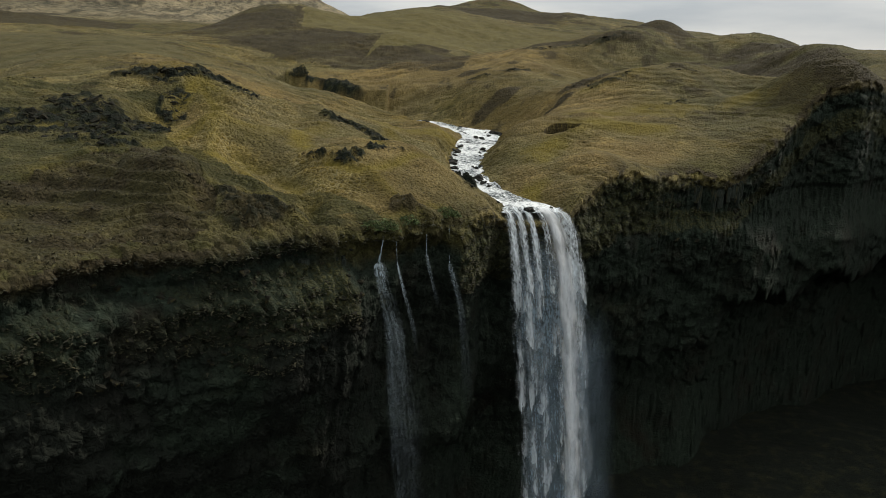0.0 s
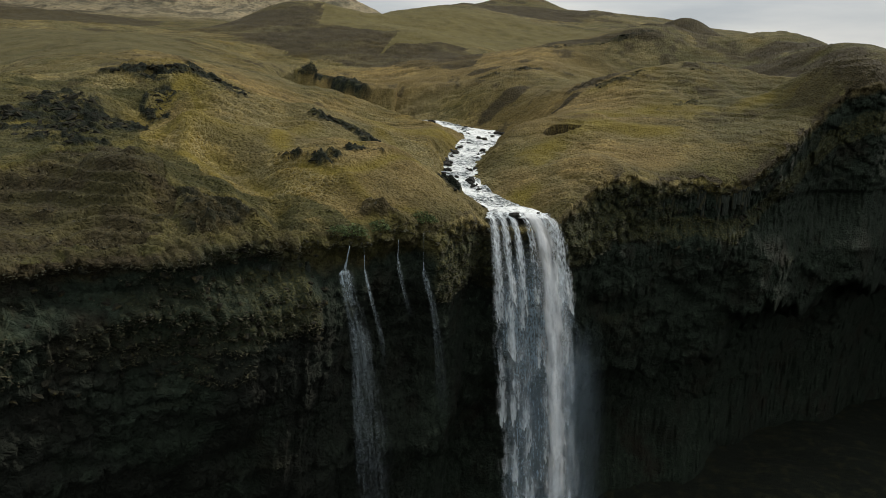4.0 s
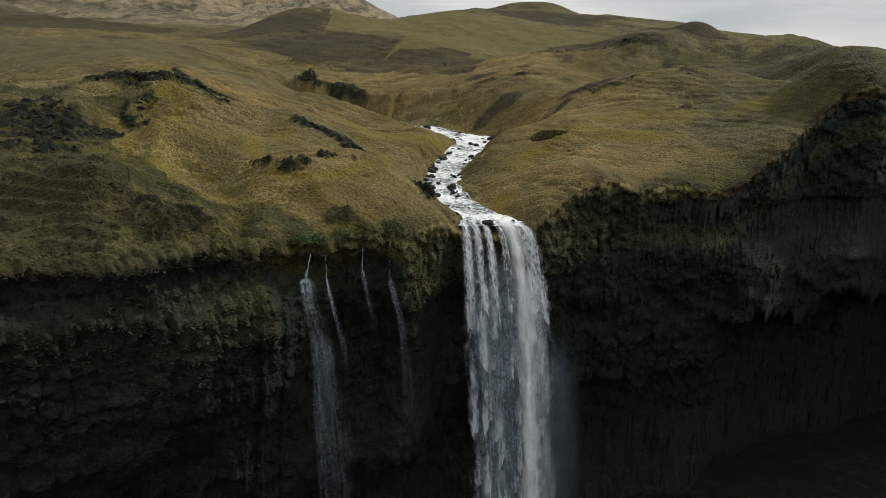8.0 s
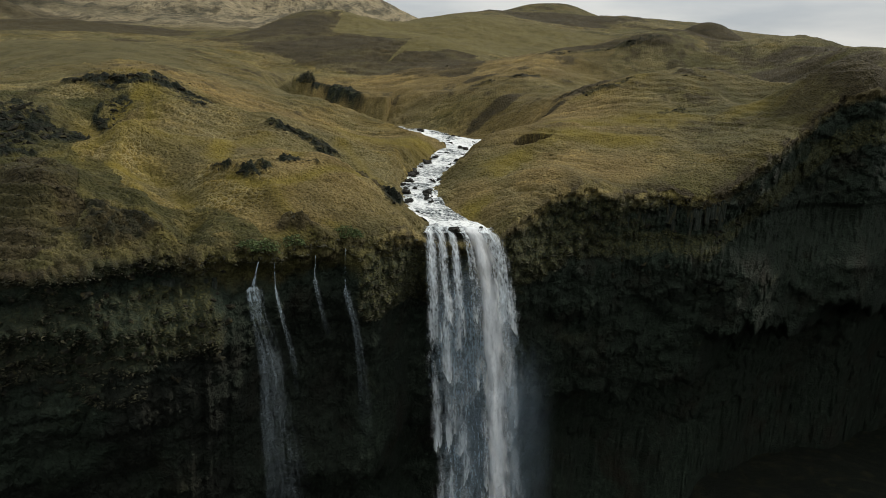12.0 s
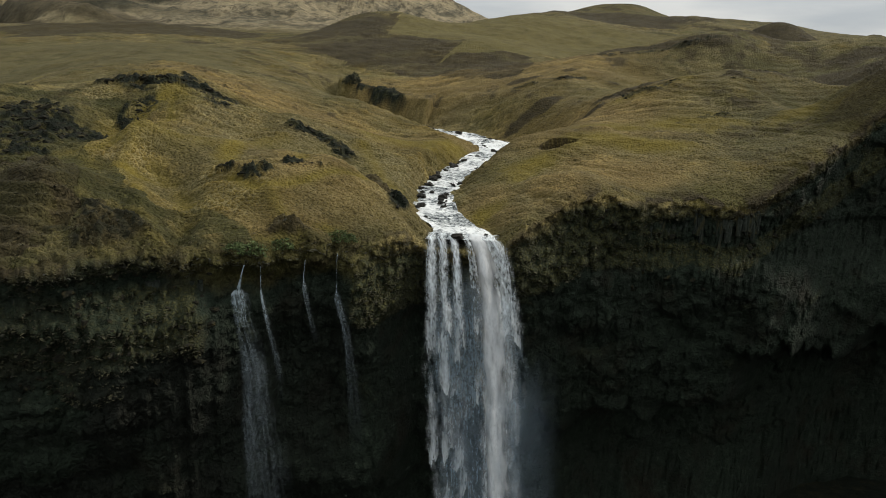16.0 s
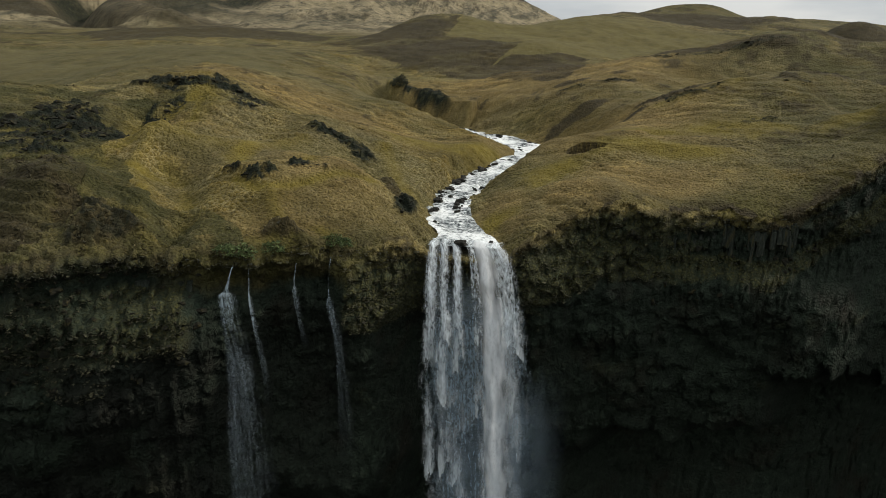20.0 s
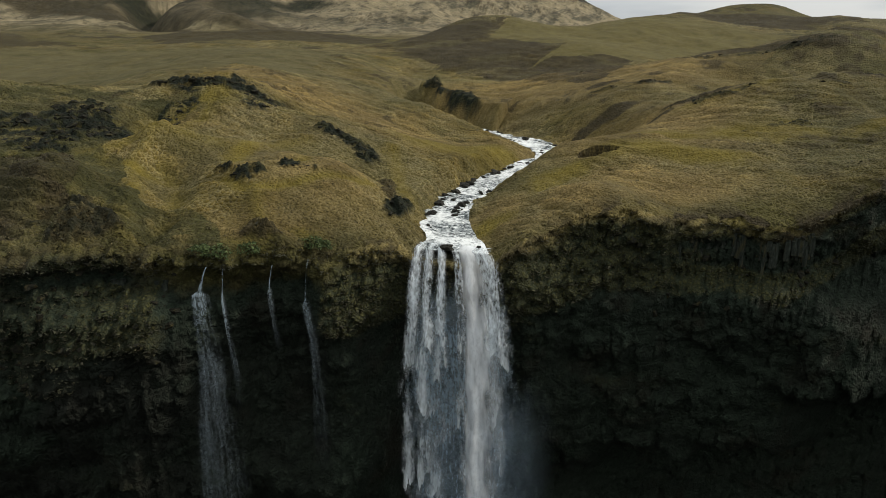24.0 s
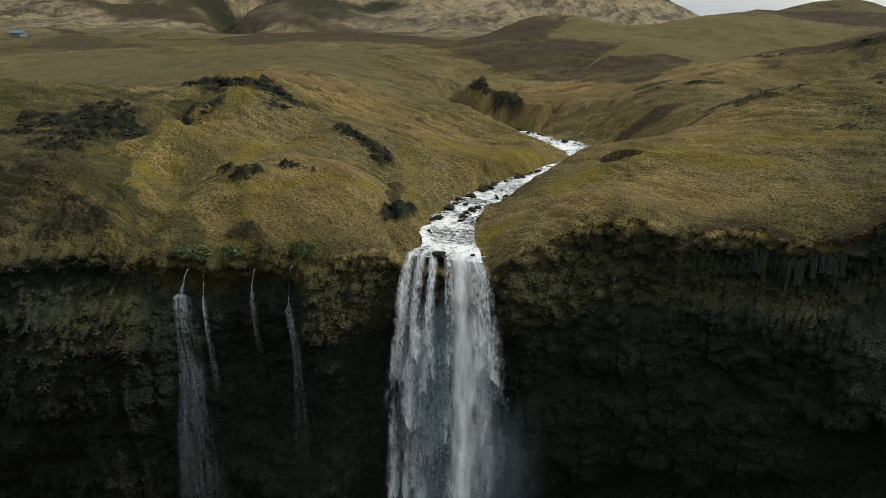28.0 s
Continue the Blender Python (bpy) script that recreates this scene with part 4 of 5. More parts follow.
# ---- the river ----
def build_river():
    line = spline(RIVER, 0.32)
    t = np.gradient(line[:, :2], axis=0)
    t /= np.linalg.norm(t, axis=1)[:, None]
    nrm = np.stack([-t[:, 1], t[:, 0]], -1)
    u = np.linspace(-1, 1, 41)
    half = line[:, 2] / 2 + 0.35 + 1.3 * smooth(100, 108, line[:, 1])
    X = line[:, 0][:, None] + nrm[:, 0][:, None] * u * half[:, None]
    Y = line[:, 1][:, None] + nrm[:, 1][:, None] * u * half[:, None]
    run = np.concatenate([[0], np.cumsum(np.hypot(*np.diff(line[:, :2], axis=0).T))])
    RUN = np.broadcast_to(run[:, None], X.shape)
    AC = u * half[:, None]
    level = (0.075 * (line[:, 1] - 99))[:, None] - 0.05
    stepz = 0.34 * vnoise(RUN / 2.6, AC / 4, 141) + 0.16 * fbm(RUN / 1.1, AC / 0.8, 143, 3)
    foam = np.clip(0.5 + 0.9 * vnoise(RUN / 3.2 + 0.25, AC / 4, 141) + 0.25 * fbm(RUN / 6, AC / 2, 145, 2), 0, 1)
    Z = level + stepz * smooth(0, 4, RUN) - 0.4 * (1 - smooth(0, 1.6, RUN))
    me = grid_mesh("river", np.stack([X, Y, Z], -1), dict(foam=foam), np.stack([AC, RUN], -1), WHITE_WATER)
    return tagged(new("river", me), "shallow white-water river foaming over rocks", "river", kind="structure")


build_river()


# ---- falling water ----
def fall_at(drop):
    """Where the middle of the main fall is, that many metres below the lip."""
    s = np.sqrt(np.maximum(drop, 0))
    return 13.0 + 0.80 * s, 98.4 - 1.05 * s


def strand(name, u0, u1, mat, parent, start=0.0, end=60.0, forward=0.0, body=0.0, solid=1.0, seed=0, spread=0.25, edge=0.25, cover=1.0, fade=0.0):
    """One sheet of the fall between the fractions u0 and u1 of its width."""
    drop = np.concatenate([np.linspace(0, 6, 40), np.linspace(6.3, end - start, 150)]) + start
    u = np.linspace(0, 1, 24)
    if start == 0:
        drop = np.concatenate([np.linspace(-1.6, -0.1, 8), drop])
    D, U = np.meshgrid(drop, u, indexing="ij")
    cx, cy = fall_at(D)
    back = np.maximum(-D, 0)
    cx, cy = cx - 0.1 * back, cy + 1.1 * back
    k = np.minimum(1.0, np.sqrt(np.maximum(D, 0) / 13.0))
    across, along = 8.7 + 2.8 * k, 1.2 + 4.6 * k
    f = u0 + (u1 - u0) * U - 0.5
    f = f + spread / 10 * fbm(D / 7, U * 0 + seed, 151 + seed, 3) * smooth(1, 12, D)
    lat = f * across
    belly = forward * smooth(0, 4, D) + 0.55 * np.sin(np.pi * U) + 0.45 * fbm(lat / 0.8, D / 3.0, 153 + seed, 3) * smooth(0, 5, D)
    X = cx + lat + 0.1 * belly
    Y = cy + f * along - belly
    Z = np.where(D > 0, -D - 0.16, -0.16 + 0.22 * smooth(0, 1.2, back))
    Z = Z + 0.06 * fbm(lat / 0.5, D / 0.8, 155 + seed, 2)
    D = np.maximum(D, 0) + 0 * back
    rim = np.minimum(U, 1 - U) / edge
    s = solid * np.clip(rim, 0, 1) ** 0.7
    if name in ("spray", "water_column"):
        cover, s = cover * smooth(0, 1, rim + (name == "water_column") * 0.35 * fbm(lat / 0.5, D / 2.2, 159, 3)), s * 0 + 1
    elif mat is FALL_FULL:
        cover = cover * smooth(0, 0.7, rim)
    cover = cover * (1 - fade * smooth(7, 22, D))
    if start > 0:
        cover = cover * smooth(0, 7, D - start + 1.5 * fbm(lat / 0.7, D / 3, 157, 2))
    b = np.full(D.shape, body) + (0.15 if body > 0.3 else -0.10) * smooth(8, 30, D)
    me = grid_mesh(name, np.stack([X, Y, Z], -1), dict(solid=s, body=b, cover=cover + 0 * D, feather=smooth(4, 16, D) * (mat is FALL_FULL)), np.stack([lat + 20 * seed, D - back], -1), mat)
    return part(name, me, None, parent, {"water_column": "bright main column of falling water", "spray": "thin drifting blue-grey spray"}.get(name, ""))


waterfall = tagged(new("waterfall"), "tall white waterfall dropping free over a dark cliff", "waterfall")
waterfall.location = (0, 0, 0)
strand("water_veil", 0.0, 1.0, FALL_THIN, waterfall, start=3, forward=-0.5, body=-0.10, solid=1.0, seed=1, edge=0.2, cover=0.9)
strand("water_strand", -0.02, 0.16, FALL_FULL, waterfall, body=0.09, seed=2, edge=0.5)
strand("water_strand", 0.12, 0.30, FALL_FULL, waterfall, forward=0.2, body=0.10, seed=3, edge=0.5)
strand("water_strand", 0.28, 0.43, FALL_FULL, waterfall, forward=0.3, body=0.05, seed=4, edge=0.5)
strand("water_thread", 0.47, 0.60, FALL_FULL, waterfall, forward=0.0, body=-0.16, seed=9)
strand("water_column", 0.53, 0.83, FALL_SOFT, waterfall, forward=0.7, body=0.80, seed=5, spread=0.10, edge=0.5)
strand("water_strand", 0.70, 0.95, FALL_FULL, waterfall, start=8, forward=0.5, body=0.10, seed=11, spread=0.15, edge=0.5, cover=0.5)
strand("water_strand", 0.70, 1.02, FALL_FULL, waterfall, forward=0.2, body=0.05, seed=6, edge=0.4, fade=0.7)
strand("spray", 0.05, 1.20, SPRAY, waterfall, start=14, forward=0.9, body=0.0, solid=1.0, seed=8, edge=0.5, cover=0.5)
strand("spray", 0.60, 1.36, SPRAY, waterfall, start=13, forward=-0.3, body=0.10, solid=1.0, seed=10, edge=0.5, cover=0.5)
strand("water_strand", 0.08, 0.55, FALL_FULL, waterfall, start=14, forward=0.6, body=-0.12, seed=7, edge=0.4)


def seep(x, y, top, knee, width, end, solid):
    """A thin side fall: a thread to a knee of rock, then a widening veil."""
    thing = tagged(new("side_fall"), "thin side fall trickling from a mossy overhang", "waterfall", "side falls")
    thing.location = (x, y, top)
    away = np.array([0.75, -0.65])
    drop = np.concatenate([np.linspace(0, knee, 16), np.linspace(knee + 0.2, end, 110)])
    u = np.linspace(0, 1, 14)
    D, U = np.meshgrid(drop, u, indexing="ij")
    w = 0.10 + 0.30 * width * np.clip(D / knee, 0, 1) ** 1.5 + 0.6 * width * smooth(knee - 0.3, knee + 0.4, D) + 1.5 * width * smooth(knee, knee + 20, D)
    s = np.sqrt(np.maximum(D, 0))
    lat = (U - 0.5) * w + 0.1 * fbm(D / 2, U * 2 + x, 161, 3)
    fwd = 1.3 + 0.50 * s + 0.3 * np.sin(np.pi * U) * (D > knee) * 0.6
    X = lat * 0.75 + 0.55 * fwd * smooth(0, 12, D) + 0.2 * fwd + 0.07 * np.maximum(D - knee, 0) + 0.3 * width * np.clip(1 - D / knee, 0, 1)
    Y = lat * 0.65 - 0.85 * fwd
    rim = np.clip(np.minimum(U / 0.10, (1 - U) / 0.45), 0, 1)
    so = solid * rim * (0.34 + 0.12 * (U < 0.25) + 0.70 * (1 - smooth(knee + 0.4, knee + 4.5, D))) * (1 - smooth(knee + 3, end, D))
    so = np.where(D < knee, np.maximum(so, 0.8 * rim), so)
    kn = int(np.searchsorted(drop, knee)) + 1
    layers = dict(solid=np.where(D < knee, rim, 0.55 + 0.45 * rim), cover=so, body=0.12 - 0.02 * smooth(knee, knee + 6, D))
    pts, uv = np.stack([X, Y, -D], -1), np.stack([lat + x, D], -1)
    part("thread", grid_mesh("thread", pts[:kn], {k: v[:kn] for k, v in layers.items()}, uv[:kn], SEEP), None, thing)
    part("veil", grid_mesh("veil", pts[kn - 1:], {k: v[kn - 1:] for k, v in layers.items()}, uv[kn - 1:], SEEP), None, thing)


seep(-7.0, 81.2, -0.7, 2.6, 2.2, 46, 1.0)
seep(-5.1, 82.3, -0.1, 3.4, 0.55, 16, 0.9)
seep(-1.7, 85.6, -0.8, 2.4, 0.6, 9, 0.45)
seep(0.8, 88.2, -0.4, 4.4, 1.1, 24, 0.6)


# ---- stones ----
def rock_mesh(name, seed, mat, rough=0.35, sub=3):
    bm = bmesh.new()
    bmesh.ops.create_icosphere(bm, subdivisions=sub, radius=1.0)
    for v in bm.verts:
        p = v.co.copy()
        k = noise.noise(p * 1.3 + Vector((seed * 3.1, 0, 0))) + 0.5 * noise.noise(p * 3.0 + Vector((0, seed, 0)))
        c = noise.cell(p * 1.6 + Vector((seed, seed, 0)))
        v.co = p * (1 + rough * k + 0.12 * c)
        v.co.z = max(v.co.z, -0.6)
    me = bpy.data.meshes.new(name)
    bm.to_mesh(me)
    bm.free()
    me.materials.append(mat)
    return me


def block_mesh(name, seed, mat, points=15):
    """An angular broken block."""
    g = random.Random(seed)
    bm = bmesh.new()
    for i in range(points):
        v = Vector((g.gauss(0, 1), g.gauss(0, 1), g.gauss(0, 1))).normalized() * g.uniform(0.7, 1.15)
        bm.verts.new((v.x, v.y, v.z))
    hull = bmesh.ops.convex_hull(bm, input=bm.verts)
    bmesh.ops.delete(bm, geom=[v for v in hull["geom_interior"] if isinstance(v, bmesh.types.BMVert)], context="VERTS")
    bmesh.ops.subdivide_edges(bm, edges=bm.edges[:], cuts=3, use_grid_fill=True)
    for v in bm.verts:
        p = v.co * 1.7 + Vector((seed, 0, 0))
        v.co *= 1 + 0.14 * noise.noise(p) + 0.10 * noise.noise(p * 2.7)
    me = bpy.data.meshes.new(name)
    bm.to_mesh(me)
    bm.free()
    me.materials.append(mat)
    return me


BOULDERS = [rock_mesh("boulder", 0, WET_ROCK, 0.5), rock_mesh("boulder", 2, WET_ROCK, 0.5)] + [block_mesh("boulder", 40 + i, WET_ROCK) for i in range(2)]
CRAG_ROCKS = [block_mesh("crag_rock", 10 + i, LAVA) for i in range(8)]


def height_at(x, y):
    return float(ground_height(np.array([float(x)]), np.array([float(y)]))[0][0])


rng = random.Random(4)
for rx, ry, size in [(12.3, 98.3, 0.95), (15.6, 100.0, 0.55), (7.4, 121, 1.0), (2.6, 124.5, 0.9), (6.9, 126.5, 0.8), (2.0, 133, 1.1), (8.0, 134, 0.8), (8.9, 156, 1.1), (7.6, 157.5, 0.9),
                     (2.8, 150, 1.2), (10.1, 160, 1.0), (4.2, 119.5, 0.6), (8.6, 149, 0.7), (-3, 176, 0.8), (-12, 184, 0.7), (3.5, 140, 0.7), (1.8, 146.5, 1.0), (9.8, 163.5, 0.8)]:
    b = tagged(new("river_boulder", BOULDERS[rng.randrange(4)]), "wet black boulder breaking the white river water", "rock", "river boulders")
    lev = 0.075 * (ry - 99)
    b.matrix_world = Matrix.LocRotScale((rx, ry, lev), Euler((0, 0, rng.random() * 6)), (0.72 * size, 0.72 * size * rng.uniform(0.7, 1.2), size * 0.42))

knots = [(rng.randrange(6, int(len(RIVER_LINE) * 0.9)), rng.choice((-1, 1))) for i in range(34)]
for i in range(150):
    k, sign = knots[rng.randrange(len(knots))]
    k = min(max(k + int(rng.gauss(0, 3)), 3), len(RIVER_LINE) - 3)
    q = RIVER_LINE[k]
    nx, ny = RIVER_LINE[k + 1][:2] - RIVER_LINE[k - 1][:2]
    ln = math.hypot(nx, ny)
    off = (q[2] / 2 + rng.uniform(-0.5, 0.7)) * sign
    size = 0.16 + 0.55 * rng.random() ** 2
    b = tagged(new("river_boulder", BOULDERS[rng.randrange(4)]), "wet black stone at the river's edge", "rock", "river boulders")
    b.matrix_world = Matrix.LocRotScale((q[0] - ny / ln * off, q[1] + nx / ln * off, 0.075 * (q[1] - 99) + 0.05), Euler((0, 0, rng.random() * 6)), (size * rng.uniform(0.8, 1.6), size * rng.uniform(0.6, 1.1), size * 0.6))


# ---- crags: groups of broken lava blocks ----
def crag_group(x, y, rx, ry, turn, count, scale=0.75, sink=0.5):
    thing = tagged(new("lava_crag"), "broken dark lava crag standing out of the grass", "rock", "lava crags")
    z0 = height_at(x, y)
    thing.location = (x, y, z0)
    ca, sa = math.cos(radians(turn)), math.sin(radians(turn))
    pts = []
    for i in range(count):
        a, r = rng.random() * 2 * math.pi, math.sqrt(rng.random()) * 0.9
        u, v = rx * r * math.cos(a), ry * r * math.sin(a)
        pts.append((x + u * ca - v * sa, y + u * sa + v * ca))
    zs = ground_height(np.array([p[0] for p in pts]), np.array([p[1] for p in pts]))[0]
    for (qx, qy), qz in zip(pts, zs):
        ob = new("rock", CRAG_ROCKS[rng.randrange(8)])
        size = scale * rng.uniform(0.4, 1.0) ** 2 * min(0.95, 0.3 + 0.16 * min(rx, ry) + 0.04 * (rx + ry))
        ob.parent = thing
        ob.matrix_basis = Matrix.LocRotScale((qx - x, qy - y, qz - z0 - sink * size), Euler((rng.uniform(-0.4, 0.4), rng.uniform(-0.4, 0.4), rng.random() * 6)),
                                             (size * rng.uniform(0.9, 1.7), size * rng.uniform(0.8, 1.2), size * rng.uniform(0.45, 0.85)))


for spot in CRAGS:
    crag_group(*spot, int(22 + 3.6 * spot[2] * spot[3]), 1.0 if spot[1] < 108 and spot[0] < -38 else 0.55 if spot[0] > -20 else 0.75)
crag_group(*CRAGS_B[0], 24)
for spot in RIBS:
    crag_group(*spot, int(16 + 4 * spot[2]), 0.7, 0.55)


def face_outcrop(spots):
    thing = tagged(new("rock_outcrop"), "dark mossy blocks jutting from the cliff under the turf", "rock", "cliff outcrops")
    thing.location = spots[0]
    for x, y, z in spots:
        ob = new("rock", CRAG_ROCKS[rng.randrange(8)])
        ob.parent = thing
        size = 0.20 + 0.42 * rng.random() ** 2
        ob.matrix_basis = Matrix.LocRotScale((x - spots[0][0], y - spots[0][1], z - spots[0][2]), Euler((rng.uniform(-0.5, 0.5), rng.uniform(-0.5, 0.5), rng.random() * 6)), (size * rng.uniform(0.9, 1.5), size, size * rng.uniform(0.6, 1.0)))


for spots in ROCK_SPOTS:
    face_outcrop(spots)


# ---- tussocks ----
def tuft_sheet(name, X, Y, Z, size, blades, mat, label, lean=0.9, rise=0.15):
    """Many grass tufts in one mesh: each a ring of drooping blades."""
    n = len(X)
    g = np.random.RandomState(12)
    a = g.rand(n, blades) * 2 * np.pi
    ln = size[:, None] * (0.6 + 0.6 * g.rand(n, blades))
    w = ln * (0.22 + 0.18 * g.rand(n, blades))
    dx, dy = np.cos(a), np.sin(a)
    bx, by, bz = X[:, None] - dy * 0, Y[:, None] + dx * 0, Z[:, None] - 0.08
    out = ln * (0.45 + 0.75 * g.rand(n, blades)) * lean
    up = ln * (rise + 0.45 * g.rand(n, blades))
    p0 = np.stack([bx - dy * w, by + dx * w, bz + 0 * w], -1)
    p1 = np.stack([bx + dy * w, by - dx * w, bz + 0 * w], -1)
    p2 = np.stack([bx + dx * out, by + dy * out, bz + up], -1)
    v = np.stack([p0, p1, p2], 2).reshape(-1, 3)
    k = n * blades
    me = bpy.data.meshes.new(name)
    me.vertices.add(3 * k)
    me.vertices.foreach_set("co", v.reshape(-1).astype(np.float32))
    me.loops.add(3 * k)
    me.loops.foreach_set("vertex_index", np.arange(3 * k, dtype=np.int32))
    me.polygons.add(k)
    me.polygons.foreach_set("loop_start", np.arange(0, 3 * k, 3, dtype=np.int32))
    me.update(calc_edges=True)
    me.materials.append(mat)
    return tagged(new(name, me), label, "grass", kind="stuff")


def scatter(count, seed, az0, az1, reach, power=1.4):
    g = np.random.RandomState(seed)
    az = az0 + (az1 - az0) * g.rand(count)
    r = edge_radius(az) + 0.2 + reach * g.rand(count) ** power
    return CX + r * np.sin(np.radians(az)), CY + r * np.cos(np.radians(az)), g


px, py, pz = PLANTS[0]
tuft_sheet("cliff_plants", px, py, pz, 0.16 + 0.26 * np.random.RandomState(8).rand(len(px)), 5, CLIFF_PLANTS, "hanging grass and moss clumps on the cliff", 0.9, -0.55)


def plant_heather():
    g = np.random.RandomState(31)
    az = -58 + 78 * g.rand(6500)
    d = 4.5 * g.rand(6500) ** 1.6
    r = edge_radius(az) + d
    X, Y = CX + r * np.sin(np.radians(az)), CY + r * np.cos(np.radians(az))
    Z, crag, heath, green, field, wet, tuft, mount, dry, olive_shade = ground_height(X, Y)
    keep = (wet < 0.1) & (fbm(X / 2.5, Y / 2.5, 221, 3) > -0.15) & (np.hypot(X - 12.7, Y - 98.8) > 5.2)
    tuft_sheet("edge_heather", X[keep], Y[keep], Z[keep] - 0.6 * np.exp(-d[keep] / 1.4), 0.14 + 0.16 * g.rand(int(keep.sum())), 8, HEATHER, "brown heather clumps along the cliff's edge", 0.8, 0.3)


plant_heather()


def plant_ling():
    X, Y, g = scatter(26000, 41, -58, 26, 150, 1.0)
    Z, crag, heath, green, field, wet, tuft, mount, dry, olive_shade = ground_height(X, Y)
    keep = (wet < 0.1) & (crag < 0.4) & (heath > 0.35) & (g.rand(len(X)) < heath)
    tuft_sheet("heather_tufts", X[keep], Y[keep], Z[keep], 0.20 + 0.28 * g.rand(int(keep.sum())), 6, DARK_HEATHER, "dark brown heather tufts scattered over the slopes", 0.8, 0.35)


plant_ling()


# ---- shrub at the river bend, green plants over the side falls ----
def bush(name, label, x, y, z, rx, ry, rz, count, leaf, mat):
    thing = tagged(new(name), label, "bush")
    thing.location = (x, y, z)
    stem = bmesh.new()
    for i in range(5):
        a = i * 1.26
        m = Matrix.Translation((0.25 * rx * math.cos(a), 0.25 * ry * math.sin(a), 0.3 * rz)) @ Euler((0.4 * math.sin(a), 0.4 * math.cos(a), a)).to_matrix().to_4x4()
        bmesh.ops.create_cone(stem, segments=6, radius1=0.06, radius2=0.02, depth=0.8 * rz, matrix=m)
    part("stem", stem, LAVA, thing)
    g = np.random.RandomState(int(abs(x * 7)) + 3)
    d = g.randn(count, 3)
    d /= np.linalg.norm(d, axis=1)[:, None]
    c = d * (0.45 + 0.55 * g.rand(count, 1) ** 0.5) * (1 + 0.25 * np.sin(5 * d[:, :1]) * np.cos(4 * d[:, 1:2]))
    c[:, 2] = np.abs(c[:, 2])
    c = c * np.array([rx, ry, rz])
    tri = c[:, None, :] + leaf * g.randn(count, 3, 3)
    me = bpy.data.meshes.new("foliage")
    me.from_pydata(tri.reshape(-1, 3).tolist(), [], np.arange(3 * count).reshape(-1, 3).tolist())
    part("foliage", me, mat, thing)


bush("shrub", "dark leafless shrub in the shaded river bank", -39.5, 208.5, height_at(-39.5, 208.5) - 1.0, 2.6, 2.2, 2.8, 1400, 0.16, FOLIAGE)
for bx, by, s in [(-6.0, 81.6, 1.5), (-3.6, 83.9, 1.3), (0.6, 88.8, 1.5), (-7.6, 81.2, 1.1), (1.6, 89.6, 1.0)]:
    bush("green_plants", "lush green plants above a side fall", bx, by, height_at(bx, by) - 0.75, s * 1.3, s, s * 0.7, 800, 0.10, GREENERY)


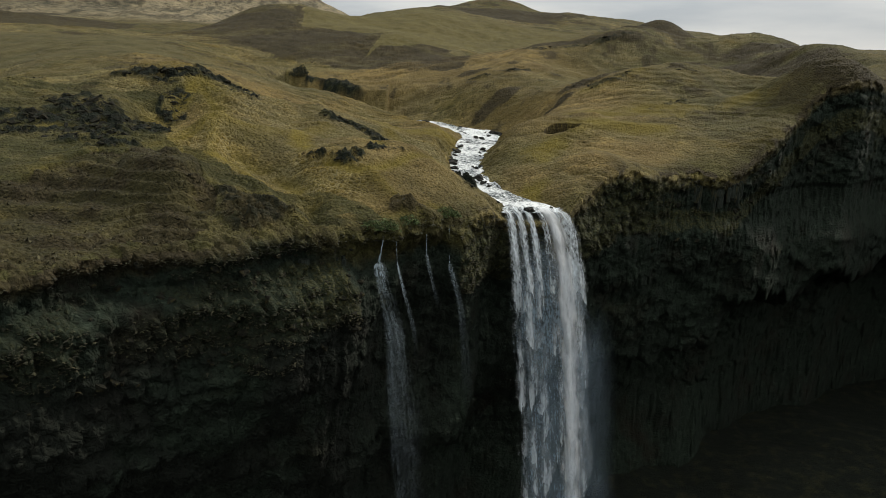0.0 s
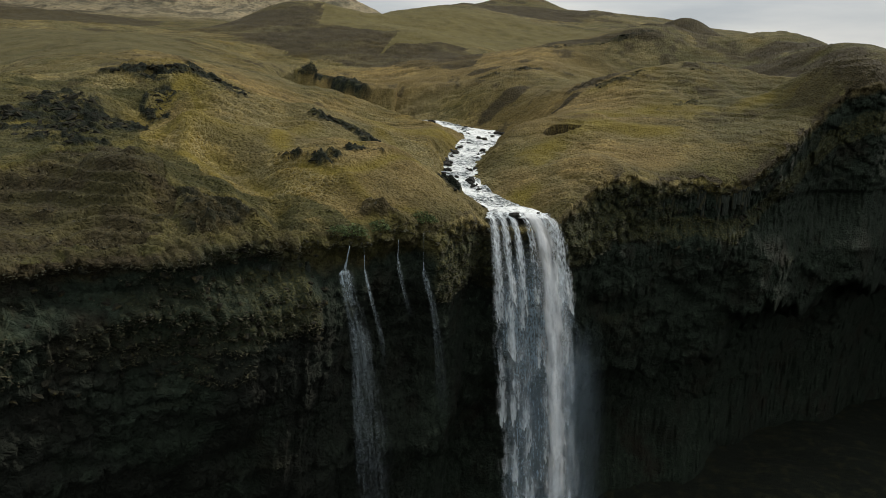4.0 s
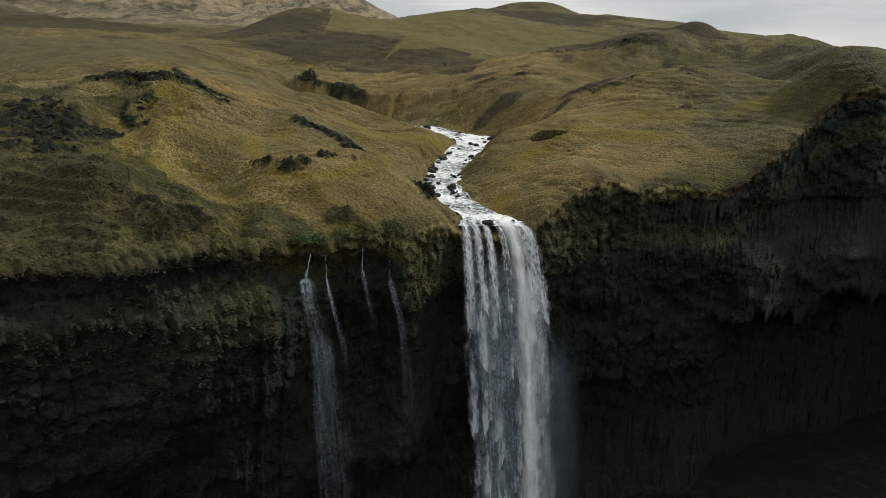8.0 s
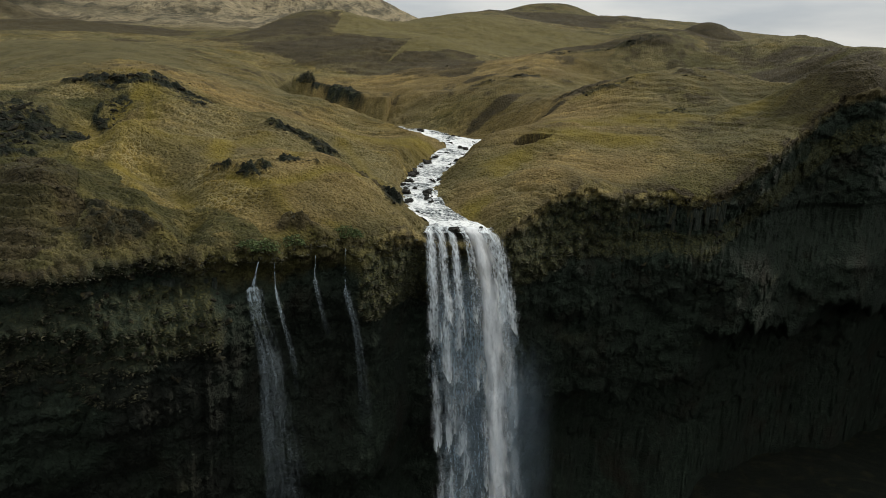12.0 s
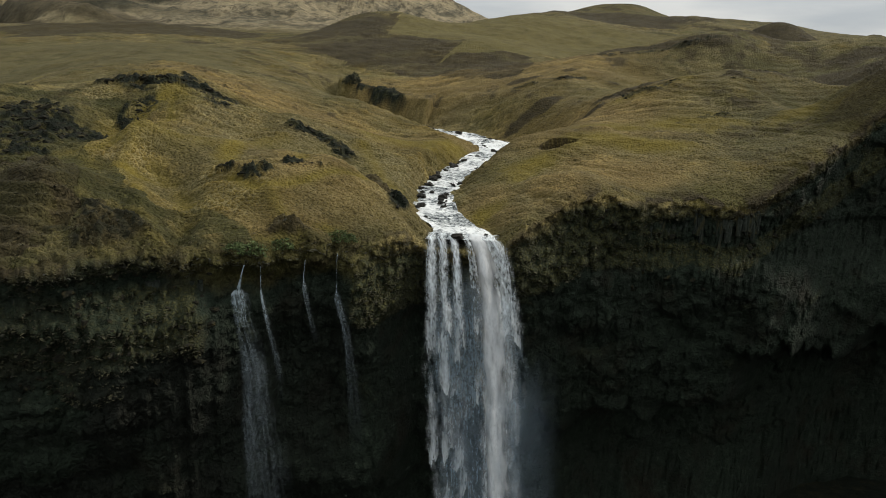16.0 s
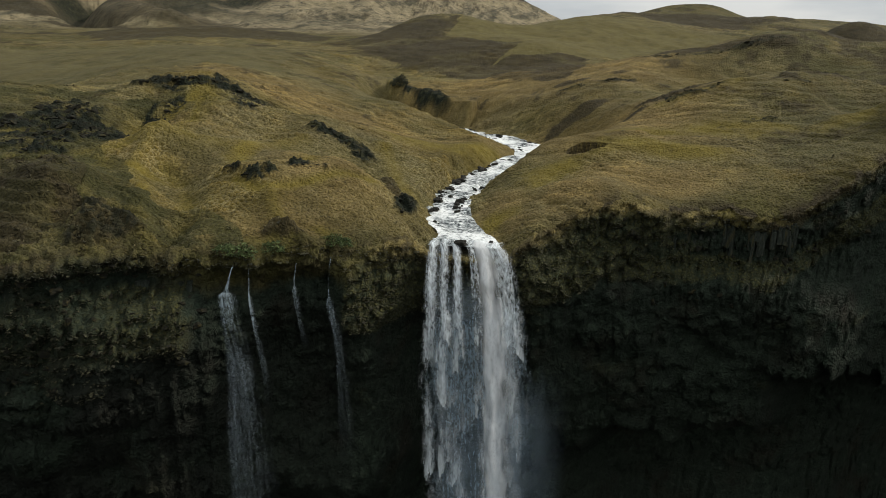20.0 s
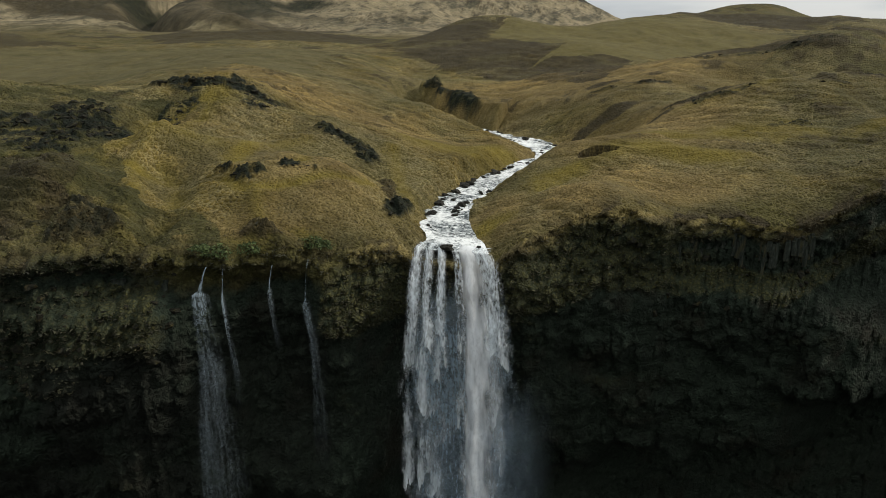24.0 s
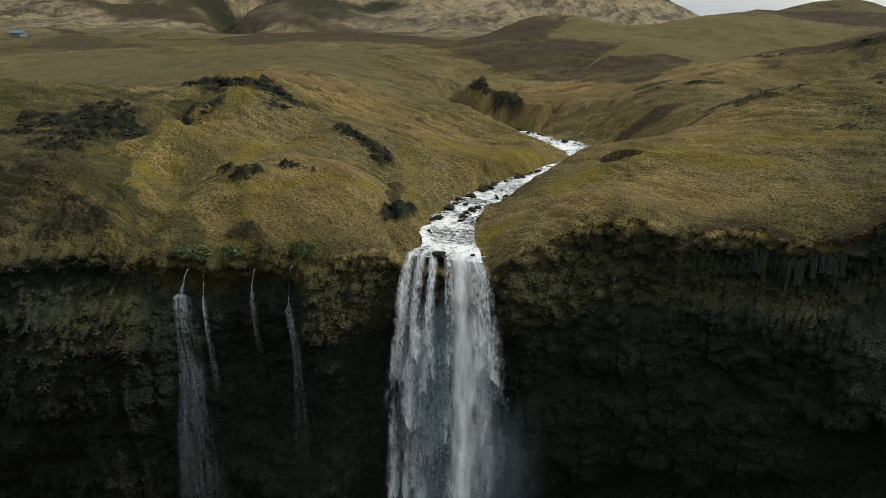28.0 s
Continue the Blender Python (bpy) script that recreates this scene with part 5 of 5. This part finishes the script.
# ---- basalt columns in the cliff under the turf ----
def columns(x0, x1, y0, y1, low):
    thing = tagged(new("basalt_columns"), "row of dark grey basalt columns below the turf", "rock", "basalt columns")
    e = spline(EDGE, 0.42)
    shapes = []
    for i in range(4):
        bm = bmesh.new()
        bmesh.ops.create_cone(bm, cap_ends=True, segments=6, radius1=0.5, radius2=0.46, depth=1.0)
        for v in bm.verts:
            v.co += Vector((rng.uniform(-0.06, 0.06), rng.uniform(-0.06, 0.06), rng.uniform(-0.03, 0.03)))
        me = bpy.data.meshes.new("column")
        bm.to_mesh(me)
        bm.free()
        me.materials.append(BASALT)
        shapes.append(me)
    for x, y in e:
        if x0 < x < x1 and y0 < y < y1 and rng.random() < 0.62:
            top = height_at(x, y) - low - rng.random() * 1.6
            tall = rng.uniform(0.9, 2.6)
            n = Vector((CX - x, CY - y, 0)).normalized()
            for k in range(2):
                ob = new("column", shapes[rng.randrange(4)])
                ob.parent = thing
                q = Vector((x, y, 0)) + n * rng.uniform(-0.25, 0.4)
                ob.matrix_basis = Matrix.LocRotScale((q.x, q.y, top - tall / 2 - k * rng.uniform(0, 2)), Euler((rng.uniform(-0.03, 0.03), rng.uniform(-0.03, 0.03), rng.random() * 6)),
                                                     (rng.uniform(0.45, 0.85), rng.uniform(0.45, 0.85), tall))


columns(33, 52, 108, 122, 1.7)
columns(-24, -10, 66, 80, 3.4)


# ---- a farm far off in the valley ----
def farm(x, y):
    thing = tagged(new("farm_building"), "small pale farm building with a blue-grey roof", "house")
    thing.location = (x, y, height_at(x, y) - 0.3)
    thing.scale = (0.75, 0.75, 0.75)
    wall = bmesh.new()
    bmesh.ops.create_cube(wall, size=1.0, matrix=Matrix.Translation((0, 0, 1.6)) @ Matrix.Diagonal((15, 8, 3.4, 1)))
    part("wall", wall, plain("pale_plaster", (0.16, 0.17, 0.17)), thing)
    roof = bmesh.new()
    ends = []
    for ex in (-8, 8):
        ends.append([roof.verts.new((ex, ey, ez)) for ey, ez in ((-4.6, 3.2), (0, 5.8), (4.6, 3.2), (4.6, 2.9), (-4.6, 2.9))])
    roof.faces.new(ends[0]), roof.faces.new(ends[1][::-1])
    for i in range(5):
        k = (i + 1) % 5
        roof.faces.new((ends[0][i], ends[1][i], ends[1][k], ends[0][k]))
    part("roof", roof, plain("sheet_metal_roof", (0.10, 0.15, 0.19)), thing, "blue-grey metal roof")
    for wx in (-5, -1.5, 2, 5.5):
        win = bmesh.new()
        bmesh.ops.create_cube(win, size=1.0, matrix=Matrix.Translation((wx, -4.02, 1.8)) @ Matrix.Diagonal((1.2, 0.12, 1.2, 1)))
        part("window", win, plain("dark_glass", (0.02, 0.025, 0.03)), thing)


def plain(name, colour):
    if name in bpy.data.materials:
        return bpy.data.materials[name]
    m, t, b = material(name)
    n = noise_node(t, 1.5, 4, 0.6, t.nodes.new("ShaderNodeTexCoord").outputs["Object"])
    link(t, ramp(t, n.outputs[0], (0.3, tuple(0.8 * c for c in colour)), (0.7, colour)).outputs[0], b.inputs["Base Color"])
    b.inputs["Roughness"].default_value = 0.7
    return m


farm(-454, 336)
